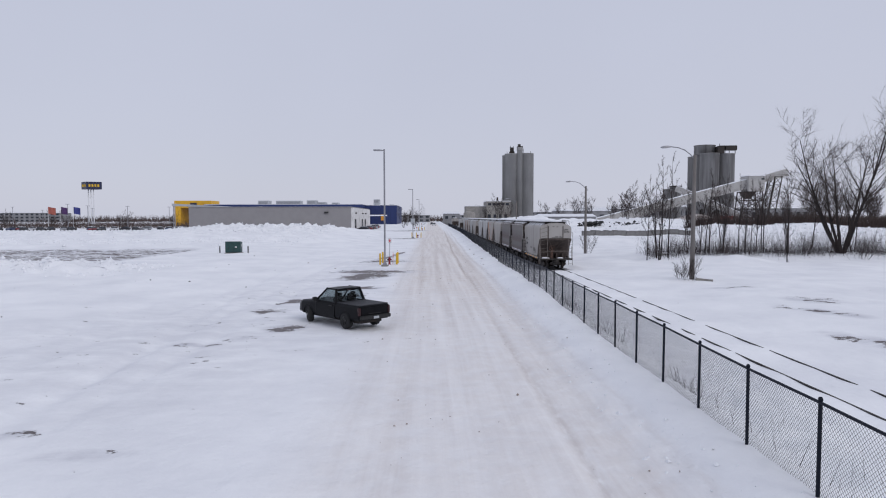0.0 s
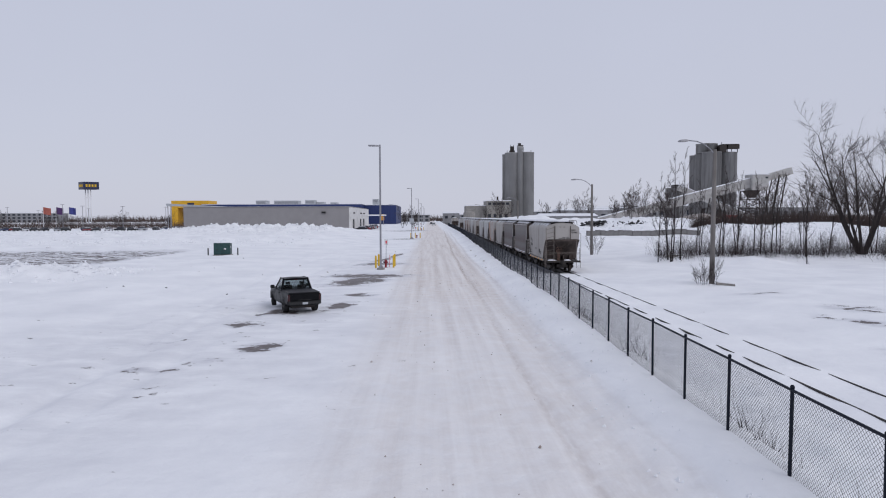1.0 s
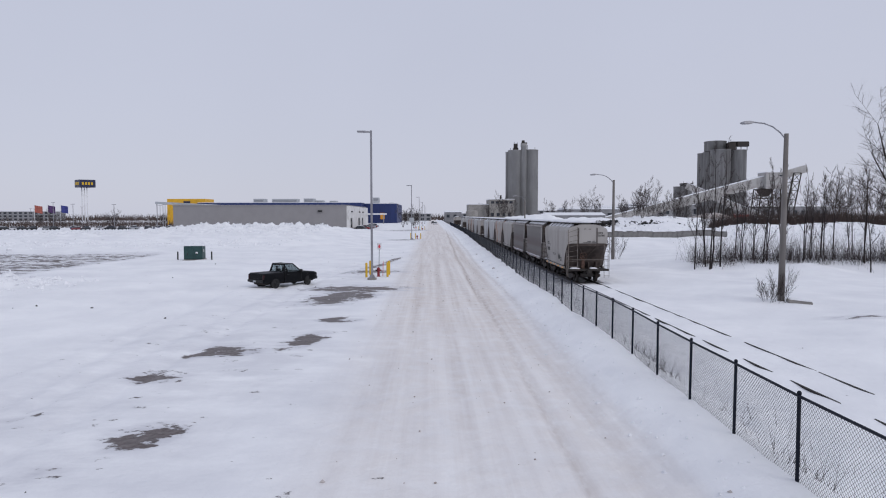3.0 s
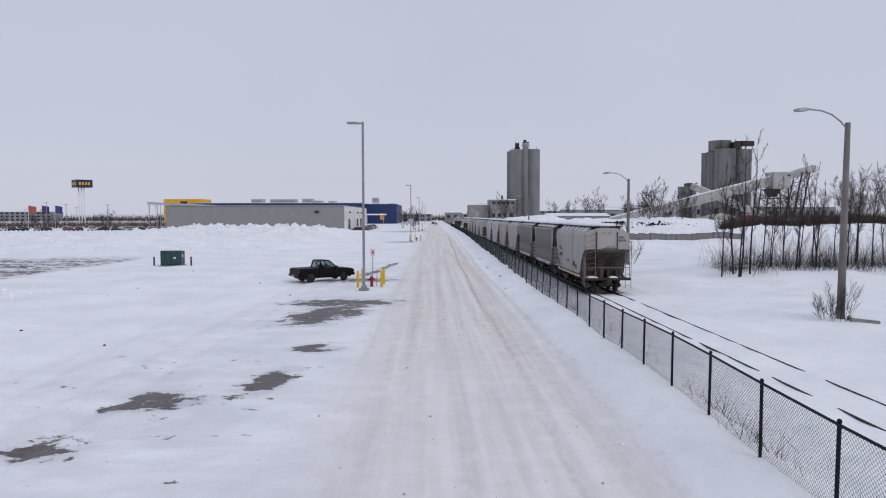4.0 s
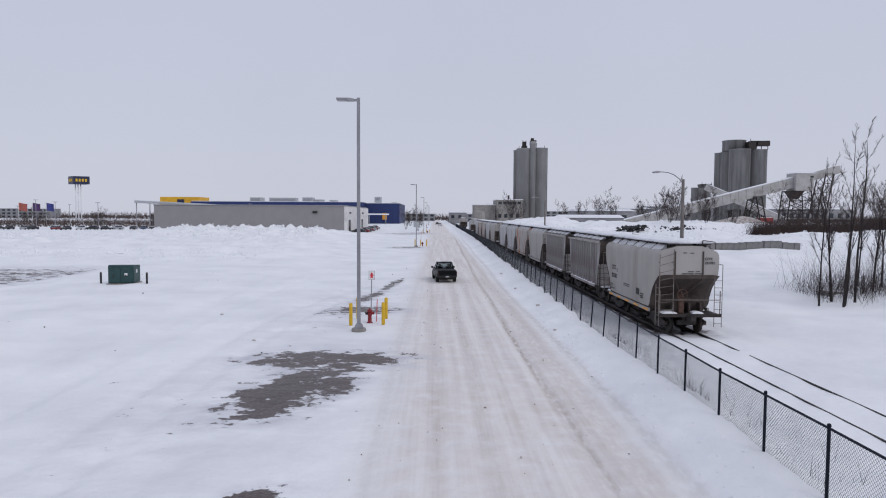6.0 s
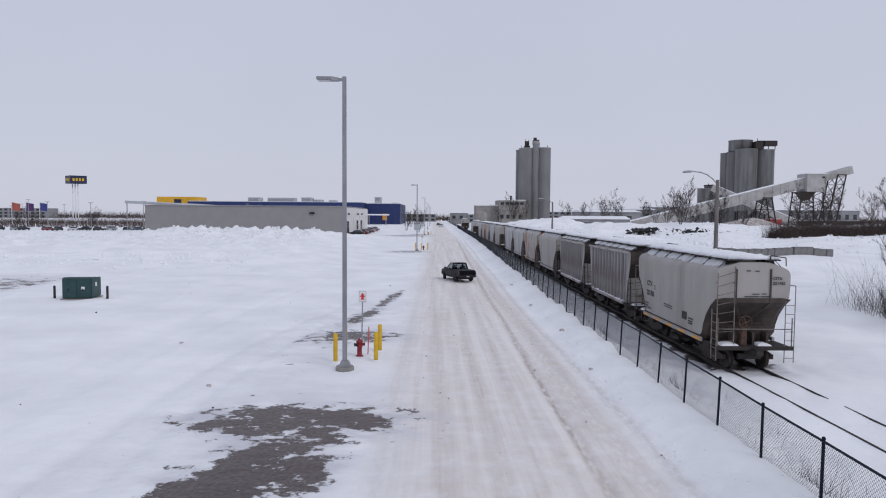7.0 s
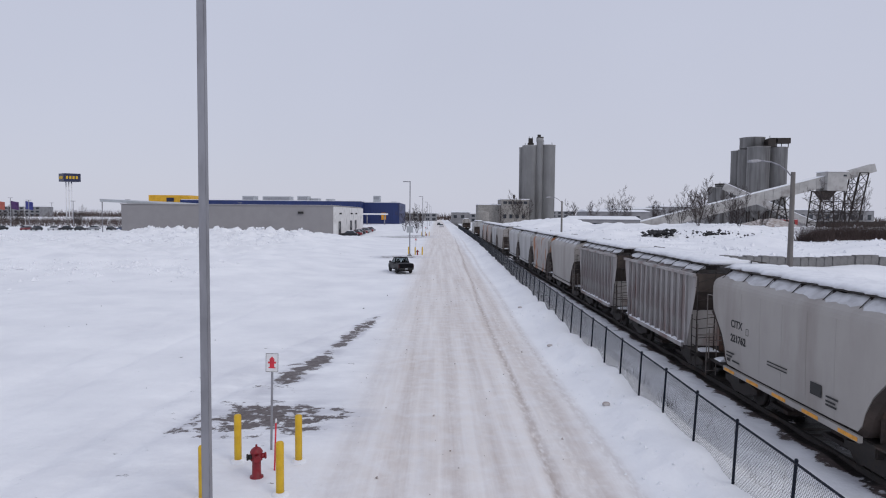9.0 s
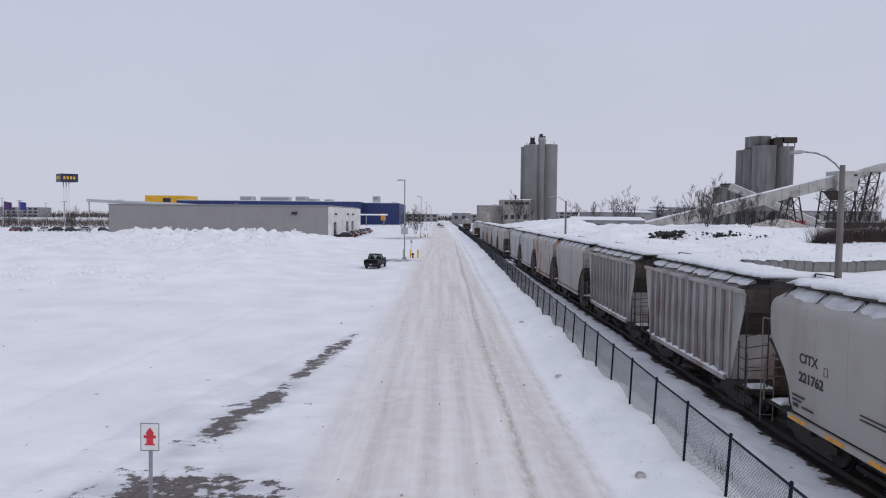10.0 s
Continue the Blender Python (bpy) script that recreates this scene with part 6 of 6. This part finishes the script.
# ---- pickup ----
def build_pickup():
    truck = thing("pickup_truck", pose(0, 0, 0), "dirty black two-door pickup with a covered bed, sliding on snow", "pickup truck")
    L0, L1, W = -2.3, 2.28, 0.80

    def hull(y, w, zl, zh, tuck=0.06):
        """Half-rounded body section at y, full way round."""
        right = [(w - 0.08, zl), (w, zl + 0.10), (w, zl + (zh - zl) * 0.55), (w - tuck * 0.6, zh - 0.07), (w - tuck - 0.05, zh)]
        return [(x, y, z) for x, z in right] + [(-x, y, z) for x, z in reversed(right)]

    bm = bmesh.new()
    bm_loft(bm, [hull(2.28, 0.62, 0.42, 0.74), hull(2.2, 0.70, 0.36, 0.84), hull(1.95, 0.775, 0.34, 0.90), hull(1.2, 0.80, 0.34, 0.96), hull(0.75, 0.80, 0.32, 0.985), hull(-0.6, 0.80, 0.32, 0.985)])
    part("body", bm, BLACK, truck, "black front body and doors", 0.012)
    bm = bmesh.new()
    bm_loft(bm, [hull(-0.64, 0.80, 0.36, 0.985, 0.02), hull(-1.6, 0.80, 0.36, 0.985, 0.02), hull(-2.2, 0.795, 0.40, 0.985, 0.02), hull(-2.24, 0.77, 0.42, 0.97, 0.02)])
    part("bed", bm, BLACK, truck, "black cargo bed", 0.012)
    bm = bmesh.new()
    bm_box(bm, -0.74, 0.74, -2.2, -0.68, 0.985, 1.02)
    part("bed_cover", bm, TONNEAU, truck, "matt vinyl bed cover", 0.012)
    # cab: pillars and roof round real glass
    sill, top = 0.97, 1.53
    a = {"fl": (-0.70, 0.86, sill), "fr": (0.70, 0.86, sill), "rl": (-0.72, -0.60, sill), "rr": (0.72, -0.60, sill)}
    b = {"fl": (-0.56, 0.22, top), "fr": (0.56, 0.22, top), "rl": (-0.58, -0.46, top), "rr": (0.58, -0.46, top)}
    bm = bmesh.new()
    for k, r in (("fl", 0.035), ("fr", 0.035), ("rl", 0.055), ("rr", 0.055)):
        bm_tube(bm, a[k], b[k], r + 0.01, r, 6)
    bm_loft(bm, [[(-0.55, 0.26, top - 0.03), (0.55, 0.26, top - 0.03), (0.55, 0.26, top), (0.0, 0.26, top + 0.015), (-0.55, 0.26, top)], [(-0.60, -0.1, top - 0.03), (0.60, -0.1, top - 0.03), (0.58, -0.1, top + 0.02), (0.0, -0.1, top + 0.045), (-0.58, -0.1, top + 0.02)], [(-0.60, -0.48, top - 0.04), (0.60, -0.48, top - 0.04), (0.57, -0.48, top), (0.0, -0.48, top + 0.02), (-0.57, -0.48, top)]])
    for s in (-1, 1):
        bm_tube(bm, (s * 0.72, 0.86, sill), (s * 0.73, -0.6, sill), 0.04, 0.04, 6)
        bm_tube(bm, (s * 0.58, 0.22, top - 0.01), (s * 0.60, -0.46, top - 0.01), 0.035, 0.035, 6)
    bm_box(bm, -0.72, 0.72, -0.64, -0.56, 0.9, 1.03)
    bm_box(bm, -0.56, 0.56, -0.51, -0.45, top - 0.09, top)
    cab = part("cab", bm, BLACK, truck, "black cab roof and pillars")
    bm = bmesh.new()
    bm_box(bm, -0.10, 0.10, -0.53, -0.49, top - 0.075, top - 0.045)
    part("high_brake_light", bm, REDLIGHT, cab)
    for nm, quad in (("rear_window", ("rl", "rr")), ("windscreen", ("fr", "fl"))):
        p = [Vector(a[quad[0]]), Vector(a[quad[1]]), Vector(b[quad[1]]), Vector(b[quad[0]])]
        n_ = (p[1] - p[0]).cross(p[2] - p[1]).normalized() * 0.006
        bm = bmesh.new()
        bm_loft(bm, [[q + n_ for q in p], [q - n_ for q in p]])
        part(nm, bm, GLASS, truck, "dark tinted glass").visible_shadow = False
    for s, f, r in ((-1, "fl", "rl"), (1, "fr", "rr")):
        p = [Vector(a[f]), Vector(a[r]), Vector(b[r]), Vector(b[f])]
        n_ = Vector((s * 0.006, 0, 0))
        bm = bmesh.new()
        bm_loft(bm, [[q + n_ for q in p], [q - n_ for q in p]])
        part("side_window", bm, GLASS, truck, "dark tinted glass").visible_shadow = False
    bm = bmesh.new()
    bm_box(bm, -0.70, 0.70, -0.5, 0.9, 0.80, 0.92)
    part("cabin_floor", bm, TRIM, truck)
    for s in (-1, 1):
        bm = bmesh.new()
        bm_loft(bm, [[(s * 0.34 - 0.22, y, z), (s * 0.34 + 0.22, y, z), (s * 0.34 + 0.22, y + 0.12, z), (s * 0.34 - 0.22, y + 0.12, z)] for y, z in ((-0.2, 0.9), (-0.32, 1.2))])
        seat = part("seat", bm, TRIM, truck, "", 0.03)
        bm = bmesh.new()
        bm_box(bm, s * 0.34 - 0.12, s * 0.34 + 0.12, -0.36, -0.27, 1.22, 1.36)
        part("headrest", bm, TRIM, seat, "", 0.03)
    bm = bmesh.new()
    bm_loft(bm, [[(-0.76, y, z0), (0.76, y, z0), (0.76, y, z1), (-0.76, y, z1)] for y, z0, z1 in ((-2.26, 0.44, 0.62), (-2.36, 0.46, 0.60))])
    bumper = part("rear_bumper", bm, TRIM, truck, "dark rear bumper", 0.02)
    bm = bmesh.new()
    bm_box(bm, -0.13, 0.13, -2.375, -2.355, 0.47, 0.57)
    part("licence_plate", bm, UNITGREY, bumper, "dirty pale licence plate")
    bm = bmesh.new()
    bm_box(bm, -0.30, 0.30, -2.262, -2.24, 0.66, 0.685)
    part("tailgate_badge", bm, RIM, truck, "thin dull metal strip")
    bm = bmesh.new()
    bm_box(bm, -0.66, 0.66, -2.258, -2.235, 0.66, 0.93)
    part("tailgate", bm, BLACK, truck, "", 0.01)
    for s in (-1, 1):
        bm = bmesh.new()
        bm_box(bm, min(s * 0.68, s * 0.79), max(s * 0.68, s * 0.79), -2.262, -2.15, 0.62, 0.93)
        part("tail_light", bm, REDLIGHT, truck, "dark red tail light", 0.015)
        bm = bmesh.new()
        bm_box(bm, min(s * 0.42, s * 0.66), max(s * 0.42, s * 0.66), 2.16, 2.29, 0.66, 0.80)
        part("headlight", bm, CLEARLENS, truck, "", 0.02)
        bm = bmesh.new()
        bm_box(bm, min(s * 0.80, s * 1.0), max(s * 0.80, s * 1.0), 0.62, 0.74, 0.98, 1.14)
        bm_box(bm, min(s * 0.72, s * 0.82), max(s * 0.72, s * 0.82), 0.66, 0.70, 1.0, 1.05)
        part("door_mirror", bm, TRIM, truck, "", 0.02)
        bm = bmesh.new()
        bm_box(bm, min(s * 0.795, s * 0.825), max(s * 0.795, s * 0.825), -0.42, -0.22, 0.84, 0.875)
        part("door_handle", bm, TRIM, truck)
        bm = bmesh.new()
        for yy in (-0.58, 0.78):
            bm_box(bm, min(s * 0.797, s * 0.804), max(s * 0.797, s * 0.804), yy - 0.006, yy + 0.006, 0.42, 0.95)
        part("door_seam", bm, TRIM, truck)
        for yy in (1.36, -1.32):
            bm = bmesh.new()
            for k in range(9):
                a0, a1 = math.pi * k / 9, math.pi * (k + 1) / 9
                bm_loft(bm, [[(s * 0.70, yy + r * math.cos(t), 0.36 + r * math.sin(t)) for r in (0.36, 0.40)] + [(s * 0.808, yy + r * math.cos(t), 0.36 + r * math.sin(t)) for r in (0.40, 0.36)] for t in (a0, a1)])
            part("wheel_arch", bm, BLACK, truck)
    bm = bmesh.new()
    bm_box(bm, -0.64, 0.64, 2.2, 2.34, 0.36, 0.56)
    part("front_bumper", bm, TRIM, truck, "", 0.03)
    bm = bmesh.new()
    bm_box(bm, -0.42, 0.42, 2.25, 2.30, 0.60, 0.80)
    part("grille", bm, TRIM, truck)
    bm = bmesh.new()
    bm_box(bm, -0.55, 0.55, -2.0, 2.0, 0.26, 0.40)
    for yy in (1.36, -1.32):
        bm_tube(bm, (-0.7, yy, 0.33), (0.7, yy, 0.33), 0.06, 0.06, 8)
    part("chassis", bm, STEEL, truck)
    wheels = []
    for x in (-0.70, 0.70):
        for y in (1.36, -1.32):
            hub = new("wheel")
            hub.parent = truck
            hub.matrix_basis = pose(x, y, 0.33)
            bm = bmesh.new()
            bm_lathe(bm, [(0.20, -0.11), (0.30, -0.115), (0.33, -0.08), (0.33, 0.08), (0.30, 0.115), (0.20, 0.11)], 24)
            bmesh.ops.rotate(bm, verts=bm.verts, matrix=Matrix.Rotation(radians(90), 3, "Y"))
            part("tyre", bm, RUBBER, hub)
            bm = bmesh.new()
            o = math.copysign(1, x)
            bm_lathe(bm, [(0.19, 0.09), (0.19, 0.118), (0.15, 0.10), (0.05, 0.105), (0.04, 0.125)], 16)
            for k in range(5):
                t = 6.28319 * k / 5
                bm_tube(bm, (0.05 * math.cos(t), 0.05 * math.sin(t), 0.112), (0.18 * math.cos(t), 0.18 * math.sin(t), 0.118), 0.025, 0.03, 5)
            bmesh.ops.rotate(bm, verts=bm.verts, matrix=Matrix.Rotation(radians(90 * o), 3, "Y"))
            part("rim", bm, RIM, hub)
            wheels.append((hub, x, y))
    return truck, wheels


PICKUP, WHEELS = build_pickup()
# seconds, x, y, heading (degrees to the left of the lane)
DRIVE = [
    (0.0, -3.66, 25.9, 43), (0.2, -4.14, 27.4, 42), (0.4, -4.75, 29.1, 40), (0.6, -5.32, 30.7, 37), (0.8, -6.0, 32.6, 32), (1.0, -6.65, 34.3, 25),
    (1.2, -7.15, 36.05, 13), (1.4, -7.74, 37.8, 3), (1.6, -8.3, 39.65, -5), (1.8, -8.8, 41.6, -12), (2.0, -9.1, 43.3, -17), (2.2, -9.38, 45.3, -22),
    (2.4, -9.6, 47.4, -27), (2.6, -9.74, 49.6, -31), (2.7, -9.75, 50.6, -33), (3.2, -9.35, 55.8, -42), (3.8, -8.31, 61.5, -52), (4.0, -7.76, 63.4, -54), (4.2, -7.12, 65.3, -55),
    (4.4, -6.33, 67.0, -55), (4.6, -5.5, 68.8, -52), (4.8, -4.64, 70.7, -45), (5.0, -3.67, 72.2, -33), (5.2, -2.6, 73.6, -22), (5.4, -1.76, 75.0, -13), (5.5, -1.33, 75.65, -9),
    (5.6, -0.95, 76.4, -5), (5.7, -0.65, 77.3, -1), (6.2, 0.72, 82.3, 8), (6.8, 1.34, 87.6, 16), (7.0, 1.25, 89.6, 20), (7.2, 1.12, 91.5, 24), (7.4, 0.93, 93.4, 28),
    (7.6, 0.67, 95.3, 31), (7.8, 0.32, 97.2, 33), (8.0, -0.17, 99.1, 35), (8.2, -0.67, 101.1, 35), (8.4, -1.28, 103.3, 34), (8.6, -1.99, 105.4, 30),
    (8.8, -2.68, 107.5, 25), (9.0, -3.48, 109.6, 18), (9.2, -4.25, 112.0, 14), (9.4, -4.92, 114.2, 9), (9.7, -5.5, 117.5, 1), (10.0, -6.07, 121.0, -8)]


def motions():
    walk(PICKUP, [(t, pose(x, y, level(x, y) + 0.01, 0, 0, h)) for t, x, y, h in DRIVE])
    # wheels roll in steps of under a quarter turn; the front pair counter-steers
    for hub, wx, wy in WHEELS:
        rows, turn = [], 0.0
        for k in range(101):
            steer = 0.0
            if wy > 0:
                t = k / 10
                steer = float(np.interp(t, [0, 0.8, 1.3, 2.5, 4.6, 5.4, 6.5, 8.0, 9.0, 10], [-22, -26, 10, 18, 24, 0, -12, -20, 0, 16]))
            rows.append((k / 10, pose(wx, wy, 0.33) @ pose(0, 0, 0, 0, 0, steer) @ pose(0, 0, 0, -turn)))
            turn += 62
        walk(hub, rows)


motions()
